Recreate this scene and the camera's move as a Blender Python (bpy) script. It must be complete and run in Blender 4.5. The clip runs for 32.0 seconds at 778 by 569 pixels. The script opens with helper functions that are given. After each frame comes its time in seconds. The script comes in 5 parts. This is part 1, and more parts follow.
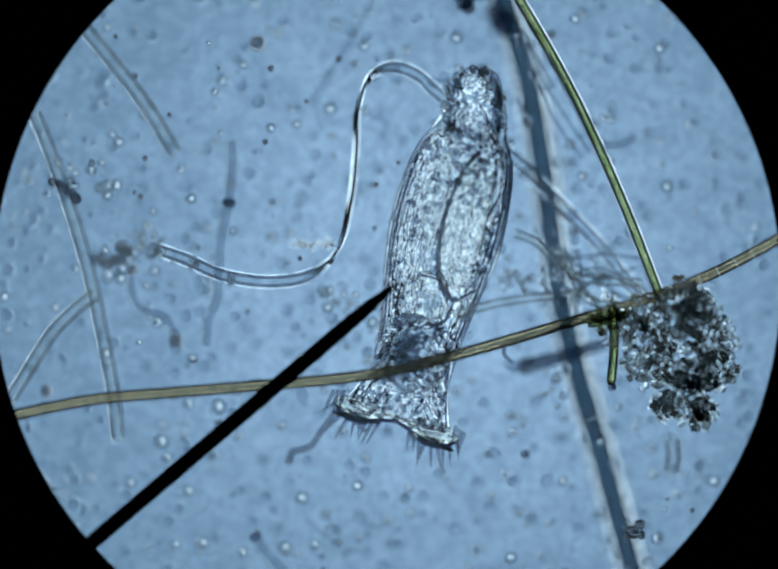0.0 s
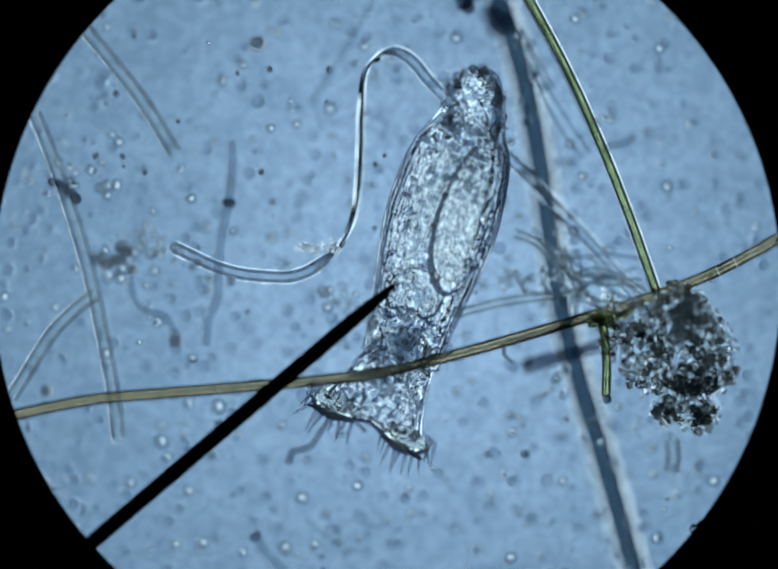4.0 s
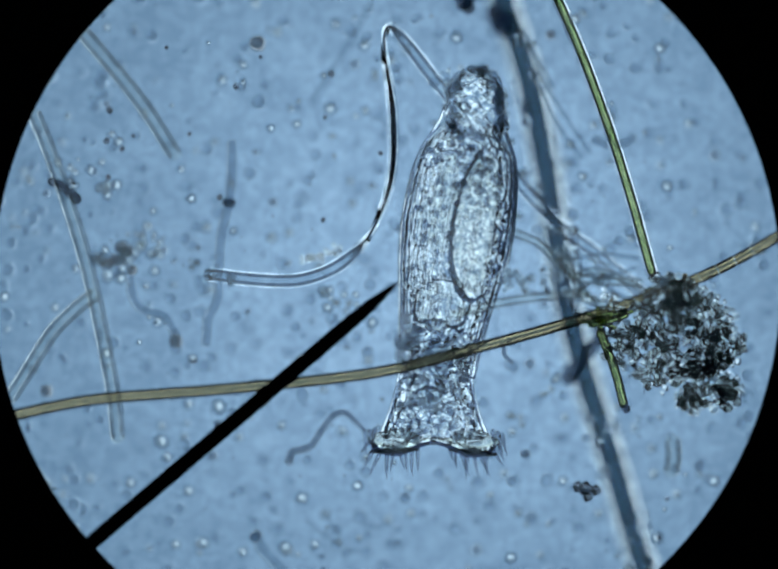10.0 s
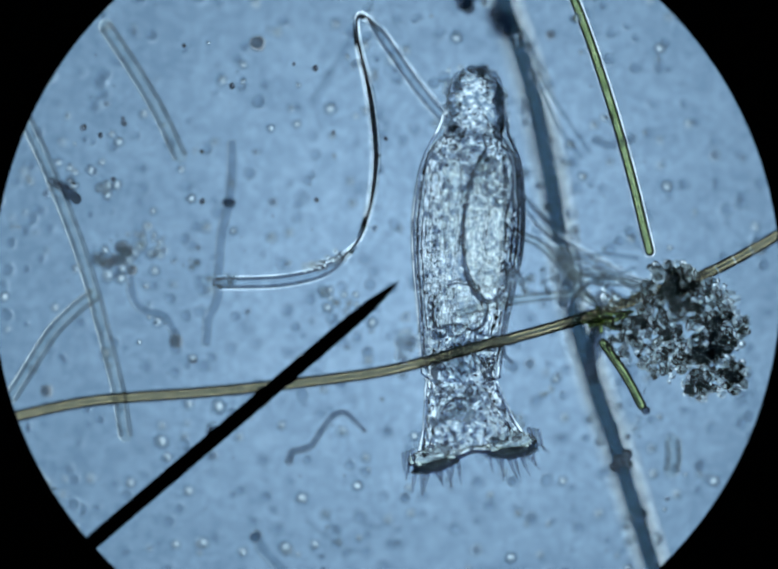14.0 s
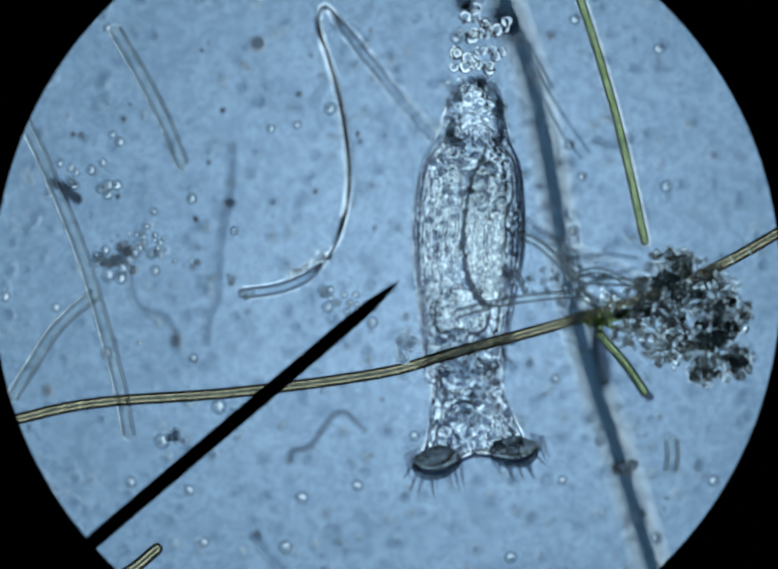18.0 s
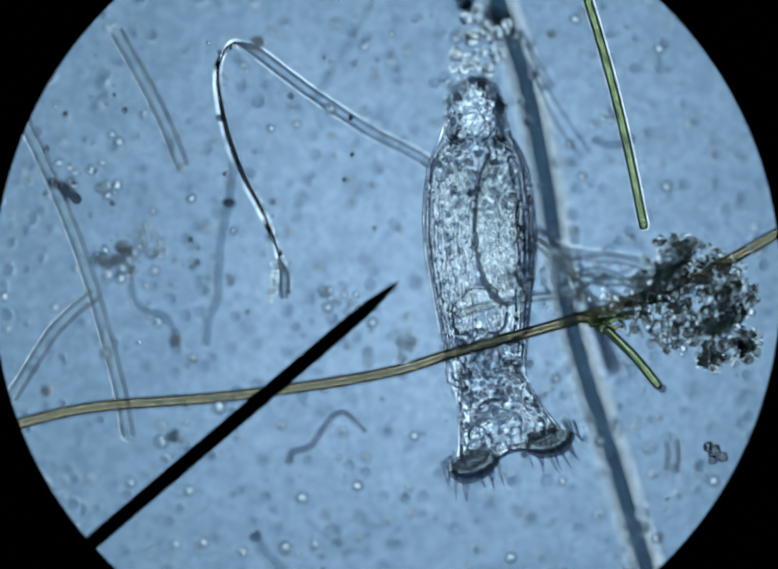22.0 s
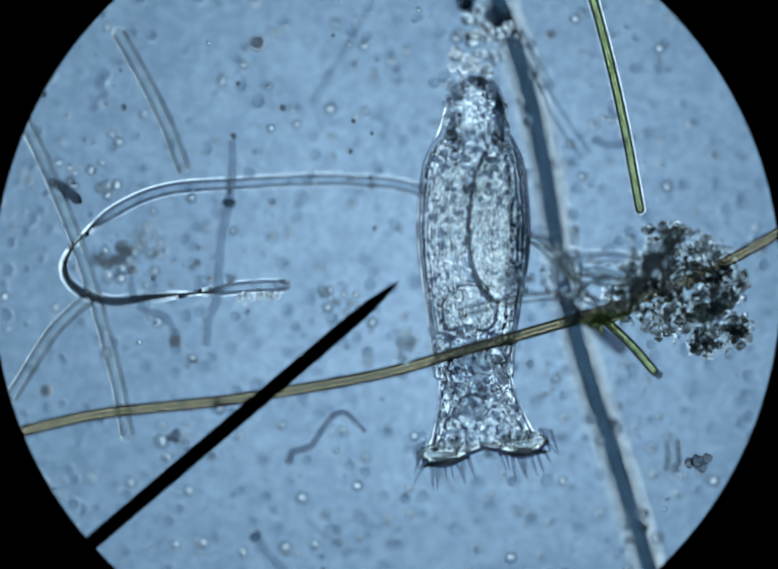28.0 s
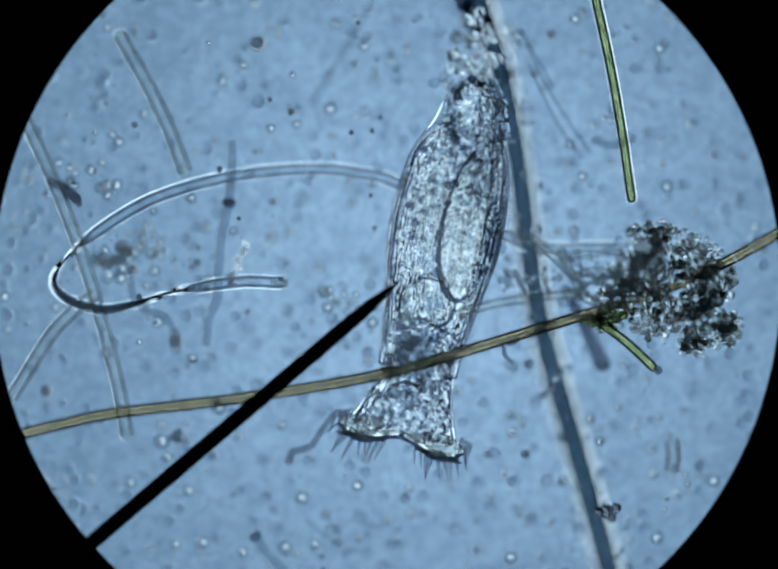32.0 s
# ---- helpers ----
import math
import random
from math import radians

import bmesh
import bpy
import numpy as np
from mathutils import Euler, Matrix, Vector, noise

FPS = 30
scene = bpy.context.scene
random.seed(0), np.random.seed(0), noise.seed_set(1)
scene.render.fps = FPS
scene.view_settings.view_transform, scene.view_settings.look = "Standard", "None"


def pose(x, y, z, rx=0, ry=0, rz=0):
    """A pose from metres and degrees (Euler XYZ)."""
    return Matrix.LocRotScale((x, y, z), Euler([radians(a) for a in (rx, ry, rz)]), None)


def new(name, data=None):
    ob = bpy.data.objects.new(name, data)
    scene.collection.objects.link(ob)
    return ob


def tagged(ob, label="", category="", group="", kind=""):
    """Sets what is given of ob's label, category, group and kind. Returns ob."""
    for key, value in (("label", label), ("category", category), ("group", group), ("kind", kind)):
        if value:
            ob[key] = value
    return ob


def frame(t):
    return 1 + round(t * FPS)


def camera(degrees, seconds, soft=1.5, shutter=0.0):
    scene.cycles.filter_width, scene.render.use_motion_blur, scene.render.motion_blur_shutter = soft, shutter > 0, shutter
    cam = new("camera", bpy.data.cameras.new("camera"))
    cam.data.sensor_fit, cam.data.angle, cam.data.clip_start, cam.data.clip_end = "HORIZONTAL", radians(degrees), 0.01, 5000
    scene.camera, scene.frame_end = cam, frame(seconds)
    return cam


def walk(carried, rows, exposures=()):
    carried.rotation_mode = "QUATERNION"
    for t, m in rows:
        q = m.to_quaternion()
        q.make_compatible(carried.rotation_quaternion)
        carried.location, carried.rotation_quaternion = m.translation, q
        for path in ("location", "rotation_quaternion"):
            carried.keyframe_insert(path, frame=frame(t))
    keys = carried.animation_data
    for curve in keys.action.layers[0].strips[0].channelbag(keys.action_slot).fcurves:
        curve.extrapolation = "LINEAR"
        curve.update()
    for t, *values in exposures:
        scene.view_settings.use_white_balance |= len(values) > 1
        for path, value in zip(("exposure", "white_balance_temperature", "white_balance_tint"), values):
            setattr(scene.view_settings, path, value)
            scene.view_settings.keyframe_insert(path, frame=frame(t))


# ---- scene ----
# A drop of pond water under a microscope, modelled at 2000 : 1 (half a micrometre is a millimetre here).
DIST = 18.0
cam = camera(2 * math.degrees(math.atan(0.784 / DIST)), 32.0, soft=2.5)
cam.data.dof.use_dof = True
cam.data.dof.focus_distance = DIST
cam.data.dof.aperture_fstop = cam.data.lens / 1000 / (0.10 * DIST)
# The tube is racked down to the deep fibre at 17 s and back, a little too high, then home.
FOCUS = [(0, 0), (16.2, 0), (16.4, -0.005), (16.5, -0.03), (16.6, -0.14), (16.7, -0.25), (16.8, -0.28), (17.05, -0.28), (17.1, -0.25), (17.2, -0.12), (17.3, -0.04),
         (17.4, -0.01), (17.5, 0.008), (17.7, 0.025), (17.9, 0.05), (18.1, 0.056), (18.5, 0.052), (18.7, 0.04), (19.0, 0.02), (19.5, 0.012), (20.0, -0.005), (20.5, 0.0),
         (21.0, 0.008), (22.0, 0.005), (23.0, 0.0), (32, 0)]
walk(cam, [(t, pose(0, 0, DIST + z)) for t, z in FOCUS])
scene.cycles.max_bounces = scene.cycles.transmission_bounces = scene.cycles.transparent_max_bounces = 32


def at(x, y, z=0.0):
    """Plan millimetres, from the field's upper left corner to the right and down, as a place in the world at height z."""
    k = (DIST - z) / DIST / 1000
    return Vector(((x - 784) * k, (573.5 - y) * k, z))


# ---- light ----
world = bpy.data.worlds.new("dim_room")
scene.world = world
world.use_nodes = True
world.node_tree.nodes["Background"].inputs[0].default_value = (0.42, 0.63, 0.9, 1)
world.node_tree.nodes["Background"].inputs[1].default_value = 0.27


# ---- materials ----
def material(name):
    m = bpy.data.materials.new(name)
    m.use_nodes = True
    m.node_tree.nodes.clear()
    return m, m.node_tree.nodes, m.node_tree.links


def refracting(name, ior, colour, bump=0.0, size=60.0, spots=0.0, spot_colour=(0.5, 0.5, 0.5), stretch=1.0, detail=3.0):
    """Clear living matter: light passes and bends; fine relief and stains at two scales."""
    m, n, l = material(name)
    out, b = n.new("ShaderNodeOutputMaterial"), n.new("ShaderNodeBsdfRefraction")
    b.inputs["Roughness"].default_value = 0.0
    b.inputs["IOR"].default_value = ior
    co, mp = n.new("ShaderNodeTexCoord"), n.new("ShaderNodeMapping")
    mp.inputs["Scale"].default_value = (1, stretch, 1)
    l.new(co.outputs["Object"], mp.inputs[0])
    tex, mix = n.new("ShaderNodeTexNoise"), n.new("ShaderNodeMix")
    tex.inputs["Scale"].default_value = size * 0.45
    tex.inputs["Detail"].default_value = 4
    l.new(mp.outputs[0], tex.inputs["Vector"])
    ramp = n.new("ShaderNodeMapRange")
    ramp.inputs["From Min"].default_value, ramp.inputs["From Max"].default_value = 0.48, 0.68
    ramp.inputs["To Max"].default_value = spots
    l.new(tex.outputs[0], ramp.inputs[0])
    mix.data_type = "RGBA"
    mix.inputs["A"].default_value, mix.inputs["B"].default_value = (*colour, 1), (*spot_colour, 1)
    l.new(ramp.outputs[0], mix.inputs["Factor"])
    l.new(mix.outputs["Result"], b.inputs["Color"])
    if bump:
        fine, bp = n.new("ShaderNodeTexNoise"), n.new("ShaderNodeBump")
        fine.inputs["Scale"].default_value, fine.inputs["Detail"].default_value = size, detail
        l.new(mp.outputs[0], fine.inputs["Vector"])
        l.new(fine.outputs[0], bp.inputs["Height"])
        bp.inputs["Strength"].default_value, bp.inputs["Distance"].default_value = 1.0, bump
        l.new(bp.outputs[0], b.inputs["Normal"])
    l.new(b.outputs[0], out.inputs[0])
    return m


def opaque(name, colour, rough=0.7, size=40.0, vary=0.4):
    m, n, l = material(name)
    out, b, tex, mul = (n.new(k) for k in ("ShaderNodeOutputMaterial", "ShaderNodeBsdfPrincipled", "ShaderNodeTexNoise", "ShaderNodeMix"))
    co = n.new("ShaderNodeTexCoord")
    l.new(co.outputs["Object"], tex.inputs["Vector"])
    tex.inputs["Scale"].default_value = size
    mul.data_type = "RGBA"
    mul.inputs["A"].default_value = (*colour, 1)
    mul.inputs["B"].default_value = (*[c * (1 - vary) for c in colour], 1)
    l.new(tex.outputs[0], mul.inputs["Factor"])
    l.new(mul.outputs["Result"], b.inputs["Base Color"])
    b.inputs["Roughness"].default_value = rough
    b.inputs["Specular IOR Level"].default_value = 0.0
    l.new(b.outputs[0], out.inputs[0])
    return m


def clear(name, colour, stain=None, sizes=(30, 110)):
    """Clear sheet; stain: the tint of its faint cloudy film, at two scales."""
    m, n, l = material(name)
    out, b = n.new("ShaderNodeOutputMaterial"), n.new("ShaderNodeBsdfTransparent")
    b.inputs[0].default_value = (*colour, 1)
    if stain:
        co, add, ramp, mix = (n.new(k) for k in ("ShaderNodeTexCoord", "ShaderNodeMath", "ShaderNodeMapRange", "ShaderNodeMix"))
        for k, size in enumerate(sizes):
            tex = n.new("ShaderNodeTexNoise")
            tex.inputs["Scale"].default_value, tex.inputs["Detail"].default_value = size, 3
            l.new(co.outputs["Object"], tex.inputs["Vector"])
            l.new(tex.outputs[0], add.inputs[k])
        ramp.inputs["From Min"].default_value, ramp.inputs["From Max"].default_value = 0.85, 1.15
        l.new(add.outputs[0], ramp.inputs[0])
        mix.data_type = "RGBA"
        mix.inputs["A"].default_value, mix.inputs["B"].default_value = (*colour, 1), (*stain, 1)
        l.new(ramp.outputs[0], mix.inputs["Factor"])
        l.new(mix.outputs["Result"], b.inputs[0])
    l.new(b.outputs[0], out.inputs[0])
    return m


def lamp_glow(radius):
    """The condenser's light, soft in the middle and dark past its rim; the bright ring between is an added, unseen
    source.
    """
    m, n, l = material("lamp_glow")
    out, e, co, vm, ramp = (n.new(k) for k in ("ShaderNodeOutputMaterial", "ShaderNodeEmission", "ShaderNodeTexCoord", "ShaderNodeVectorMath", "ShaderNodeValToRGB"))
    vm.operation = "LENGTH"
    l.new(co.outputs["Object"], vm.inputs[0])
    sc = n.new("ShaderNodeMath")
    sc.operation = "DIVIDE"
    sc.inputs[1].default_value = radius
    l.new(vm.outputs["Value"], sc.inputs[0])
    l.new(sc.outputs[0], ramp.inputs[0])
    el = ramp.color_ramp.elements
    el[0].position, el[0].color = 0.0, (0.475, 0.753, 1.08, 1)
    el[1].position, el[1].color = 1.0, (0.115, 0.175, 0.25, 1)
    # ring from 0.43 to 0.9: added out of view, turns bent rays white
    for p, c in ((0.085, (0.357, 0.58, 0.845, 1)), (0.161, (0.267, 0.45, 0.669, 1)), (0.238, (0.207, 0.358, 0.537, 1)), (0.365, (0.20, 0.35, 0.525, 1)),
                 (0.433, (1.2, 1.62, 1.94, 1)), (0.9, (1.5, 1.95, 2.3, 1)), (0.96, (0.16, 0.25, 0.36, 1))):
        k = el.new(p)
        k.color = c
    l.new(ramp.outputs[0], e.inputs[0])
    e.inputs[1].default_value = 1.0
    l.new(e.outputs[0], out.inputs[0])
    return m


GLOW = lamp_glow(6.6)
BLACK = opaque("blackened_brass", (0.0012, 0.0012, 0.0012), 1.0)
GLASS = clear("slide_glass", (0.985, 0.99, 0.985), (0.90, 0.915, 0.92), (9, 26))
WATER = clear("pond_water", (1.0, 1.0, 1.0), (0.80, 0.825, 0.85), (45, 140))
CUTICLE = refracting("cuticle", 1.075, (0.995, 0.996, 0.997), 0.003, 40, 0.25, (0.96, 0.97, 0.975), 0.35)
# Clear sleeve added round a rod for the bright halo line beside it
THIN_HALO = refracting("thin_halo", 1.045, (0.998, 0.998, 0.998))
# Bevelled jacket added round the ribbon to edge it with a white halo
FRINGE = refracting("halo_fringe", 1.046, (0.985, 0.987, 0.99))
# Tinted blades put inside the ribbon to darken it when turned edge-on
DIM_BLADE = clear("dim_blade", (0.36, 0.37, 0.38))
# Tint of the strips that stand for the ribbon's dark refracted outline
EDGE_DARK = clear("ribbon_edge_dark", (0.34, 0.36, 0.40))
SPARKLE = refracting("bright_granule", 1.185, (0.99, 0.992, 0.985))
GLOSS = refracting("crown_rim", 1.20, (0.995, 0.99, 0.95))
TISSUE = refracting("tissue", 1.17, (0.965, 0.968, 0.972), 0.0140, 95, 0.9, (0.82, 0.845, 0.875), 0.85, 0.8)
FOOT = refracting("foot_tissue", 1.14, (0.955, 0.96, 0.962), 0.016, 75, 0.9, (0.76, 0.785, 0.81), 1.0, 0.8)
ORGAN = refracting("organ", 1.09, (0.99, 0.99, 0.97), 0.014, 150, 0.6, (0.92, 0.92, 0.90), 1.0, 0.8)
STOMACH = refracting("stomach_wall", 1.13, (0.985, 0.987, 0.98), 0.012, 90, 0.7, (0.88, 0.895, 0.90), 1.0, 0.8)
STRAND = refracting("muscle_strand", 1.18, (0.985, 0.988, 0.99))
EGG = refracting("egg_tissue", 1.11, (0.955, 0.950, 0.925), 0.014, 120, 0.8, (0.81, 0.81, 0.79), 1.0, 0.8)
PATCH = refracting("dusky_patch", 1.03, (0.79, 0.82, 0.86), 0.004, 90, 0.7, (0.66, 0.70, 0.75))
EDGE = refracting("skin_edge", 1.04, (0.62, 0.67, 0.74), 0.0, 60, 0.6, (0.52, 0.57, 0.66))
DARK_ORGAN = refracting("dark_organ", 1.03, (0.80, 0.83, 0.85), 0.01, 70, 0.8, (0.55, 0.58, 0.62))
GROOVE = refracting("groove", 1.10, (0.46, 0.50, 0.56), 0.003, 85, 0.5, (0.32, 0.35, 0.40))
UNDER = refracting("crown_dark_band", 1.12, (0.36, 0.40, 0.50))
LOBE = refracting("corona_lobe", 1.17, (0.86, 0.875, 0.86), 0.014, 75, 0.6, (0.68, 0.70, 0.70))
DISC = refracting("wheel_disc", 1.10, (0.54, 0.56, 0.58), 0.010, 60, 0.9, (0.32, 0.34, 0.36))
CILIA = refracting("cilia", 1.22, (0.60, 0.65, 0.72))
GRANULE = refracting("granule", 1.13, (0.99, 0.99, 0.985))
RIBBON = refracting("ribbon", 1.03, (0.99, 0.992, 0.99), 0.0004, 40, 0.3, (0.96, 0.97, 0.97))
GOLDEN = refracting("golden_alga", 1.31, (0.62, 0.555, 0.43), 0.0008, 40, 0.6, (0.52, 0.46, 0.35))
GREEN = refracting("green_alga", 1.41, (0.70, 0.73, 0.50), 0.0015, 60, 0.9, (0.50, 0.58, 0.32))
# Dark blue tint holds the olive fibre's darkening when out of focus
DEEP = refracting("deep_fibre", 1.38, (0.275, 0.36, 0.425), 0.0010, 40, 0.5, (0.23, 0.31, 0.345))
# Stronger clear sleeve, added for the pale halo beside the deep fibre
HALO = refracting("fibre_halo", 1.06, (0.998, 0.998, 0.998))
PALE = refracting("pale_filament", 1.012, (0.98, 0.975, 0.95), 0.0012, 60, 0.5, (0.92, 0.925, 0.915))
# Tinted for the dark edge that bent light gives a tube's wall
WALL_EDGE = refracting("dark_wall_edge", 1.03, (0.78, 0.79, 0.80), 0.0012, 60, 0.7, (0.62, 0.635, 0.65))
SHADE = refracting("shaded_filament", 1.03, (0.76, 0.79, 0.82), 0.0006, 40, 0.4, (0.70, 0.73, 0.76))
GREYISH = refracting("grey_filament", 1.02, (0.81, 0.84, 0.86), 0.0006, 40, 0.4, (0.75, 0.78, 0.81))
BUBBLE = refracting("bubble", 1.07, (0.885, 0.90, 0.91))
# A bead's dark rim and central glint, put in as tinted ring and core
DARK_RING = refracting("bead_dark_ring", 1.02, (0.80, 0.825, 0.845), 0.0, 60, 0.6, (0.70, 0.73, 0.75))
GLINT = refracting("bead_glint", 1.145, (0.72, 0.735, 0.74))
BEAD = refracting("clear_bead", 1.09, (0.88, 0.895, 0.905))
SPECK = refracting("faint_speck", 1.015, (0.84, 0.86, 0.88))
WORM = refracting("worm_skin", 1.07, (0.60, 0.63, 0.67), 0.0006, 60, 0.5, (0.50, 0.53, 0.57))
DARKDOT = refracting("dark_particle", 1.10, (0.62, 0.66, 0.70), 0.0, 4, 0.6, (0.42, 0.45, 0.49))
INKY = refracting("inky_cell", 1.16, (0.36, 0.40, 0.46), 0.0, 3, 0.7, (0.20, 0.21, 0.24))
BLACKISH = refracting("dark_glossy_cell", 1.24, (0.40, 0.42, 0.45), 0.0, 3, 0.5, (0.3, 0.3, 0.32))
BROWNDOT = refracting("brown_particle", 1.06, (0.57, 0.57, 0.58), 0.0, 4, 0.6, (0.44, 0.41, 0.38))
DEBRIS = refracting("debris", 1.12, (0.95, 0.952, 0.945), 0.0, 60, 0.8, (0.84, 0.85, 0.86))
SOOT = refracting("dark_debris", 1.06, (0.835, 0.848, 0.844), 0.0, 60, 0.8, (0.67, 0.69, 0.695))
HAZY = refracting("tangle_bead", 1.045, (0.85, 0.865, 0.87), 0.0, 60, 0.8, (0.74, 0.76, 0.78))
DUSKY = refracting("dusky_granule", 1.06, (0.85, 0.87, 0.89), 0.0, 60, 0.8, (0.72, 0.75, 0.78))


# ---- mesh tools ----
def mesh(name, verts, faces, mat, smooth=True):
    me = bpy.data.meshes.new(name)
    me.from_pydata([tuple(v) for v in verts], [], faces)
    me.materials.append(mat)
    if smooth:
        me.polygons.foreach_set("use_smooth", [True] * len(me.polygons))
    me.update()
    return me


def under(ob, parent):
    ob.parent = parent
    return ob


def smooth_path(points, n):
    """n points along a smooth curve through the given ones, evenly spaced."""
    p = np.array(points, float)
    q = np.vstack([2 * p[0] - p[1], p, 2 * p[-1] - p[-2]])
    out = []
    for i in range(1, len(q) - 2):
        for u in np.linspace(0, 1, 16, endpoint=False):
            a, b, c, d = q[i - 1:i + 3]
            out.append(0.5 * (2 * b + (c - a) * u + (2 * a - 5 * b + 4 * c - d) * u * u + (3 * b - a - 3 * c + d) * u ** 3))
    out = np.array(out + [p[-1]])
    s = np.concatenate([[0], np.cumsum(np.linalg.norm(np.diff(out, axis=0), axis=1))])
    t = np.linspace(0, s[-1], n)
    return np.stack([np.interp(t, s, out[:, k]) for k in range(out.shape[1])], 1)


def tube_mesh(name, path, radii, mat, sides=14, flat=1.0, close=True, hollow=0.0):
    """A round tube along a path; radii one number or one a point; rounded ends."""
    p = np.array(path, float)
    n = len(p)
    r = np.full(n, radii) if np.isscalar(radii) else np.interp(np.linspace(0, 1, n), np.linspace(0, 1, len(radii)), radii)
    tan = np.gradient(p, axis=0)
    tan /= np.linalg.norm(tan, axis=1)[:, None]
    up = np.array([0, 0, 1.0])
    if close:
        p = np.vstack([p[0] - tan[0] * r[0] * 0.9, p[0] - tan[0] * r[0] * 0.6, p, p[-1] + tan[-1] * r[-1] * 0.6, p[-1] + tan[-1] * r[-1] * 0.9])
        tan = np.vstack([tan[:1]] * 2 + [tan] + [tan[-1:]] * 2)
        r = np.concatenate([[r[0] * 0.35, r[0] * 0.8], r, [r[-1] * 0.8, r[-1] * 0.35]])
    verts, faces = [], []
    for q, t, k in zip(p, tan, r):
        side = np.cross(t, up)
        side /= np.linalg.norm(side) + 1e-9
        other = np.cross(side, t)
        for j in range(sides):
            a = 2 * math.pi * j / sides
            verts.append(q + side * math.cos(a) * k + other * math.sin(a) * k * flat)
    for i in range(len(p) - 1):
        for j in range(sides):
            a, b = i * sides + j, i * sides + (j + 1) % sides
            faces.append((a, b, b + sides, a + sides))
    if close:
        faces.append(tuple(range(sides - 1, -1, -1)))
        faces.append(tuple(range((len(p) - 1) * sides, len(p) * sides)))
    if hollow:
        o, far = len(verts), len(p) - 1
        mids = [sum((Vector(v) for v in verts[i * sides:(i + 1) * sides]), Vector()) / sides for i in range(len(p))]
        verts += [mids[i // sides] + (Vector(v) - mids[i // sides]) * hollow for i, v in enumerate(verts)]
        faces += [tuple(reversed([i + o for i in f])) for f in faces]
    return mesh(name, verts, faces, mat)


def ridge_mesh(name, path, radii, mat, slope):
    """A long ridge of diamond section: four strips, smooth along and sharp across."""
    p = np.array(path, float)
    n = len(p)
    r = np.interp(np.linspace(0, 1, n), np.linspace(0, 1, len(radii)), radii)
    t = np.gradient(p, axis=0)
    side = np.stack([-t[:, 1], t[:, 0], 0 * t[:, 0]], 1)
    side /= np.linalg.norm(side, axis=1)[:, None]
    up = np.array((0, 0, 1.0))
    verts, faces = [], []
    for sx, sz in ((1, 1), (-1, 1), (-1, -1), (1, -1)):
        o = len(verts)
        for i in range(n):
            verts += [p[i] + side[i] * sx * r[i], p[i] + up * sz * slope * r[i]]
        for i in range(n - 1):
            q = (o + 2 * i, o + 2 * i + 2, o + 2 * i + 3, o + 2 * i + 1)
            faces.append(q if sx * sz > 0 else q[::-1])
    return mesh(name, verts, faces, mat)


def wall_edges(ob, path, r):
    """The wall of a hollow filament along both its sides, tinted dark for its refracted edge."""
    p = np.array(path, float)
    t = np.gradient(p, axis=0)
    t /= np.linalg.norm(t, axis=1)[:, None]
    side = np.stack([-t[:, 1], t[:, 0], 0 * t[:, 0]], 1)
    for s in (-1, 1):
        under(new("side_wall", tube_mesh("side_wall", p + side * s * r * 0.72, 0.36 * r, WALL_EDGE, 10)), ob)
    return ob


def tube(name, points, z, radii, mat, n=40, **k):
    """A still tube through plan points at height z."""
    path = smooth_path([at(x, y, z) for x, y in points], n)
    if mat is PALE and np.isscalar(radii):
        return wall_edges(new(name, tube_mesh(name, path, radii / 1000, mat, **k)), path, radii / 1000)
    return new(name, tube_mesh(name, path, np.array(radii) / 1000 if not np.isscalar(radii) else radii / 1000, mat, **k))


def ball_mesh(name, mat, rough=0.0, seed=0, rings=9, sides=14):
    """A ball of radius 1, its outline uneven by rough."""
    verts, faces = [(0, 0, 1)], []
    for i in range(1, rings):
        for j in range(sides):
            a, b = math.pi * i / rings, 2 * math.pi * j / sides
            verts.append((math.sin(a) * math.cos(b), math.sin(a) * math.sin(b), math.cos(a)))
    verts.append((0, 0, -1))
    for j in range(sides):
        faces.append((0, 1 + j, 1 + (j + 1) % sides))
        last = 1 + (rings - 2) * sides
        faces.append((last + j, len(verts) - 1, last + (j + 1) % sides))
    for i in range(rings - 2):
        for j in range(sides):
            a, b = 1 + i * sides + j, 1 + i * sides + (j + 1) % sides
            faces.append((a, a + sides, b + sides, b))
    if rough:
        verts = [Vector(v) * (1 + rough * noise.noise(Vector(v) * 1.7 + Vector((seed * 7.3, 0, 0)))) for v in verts]
    return mesh(name, verts, faces, mat)


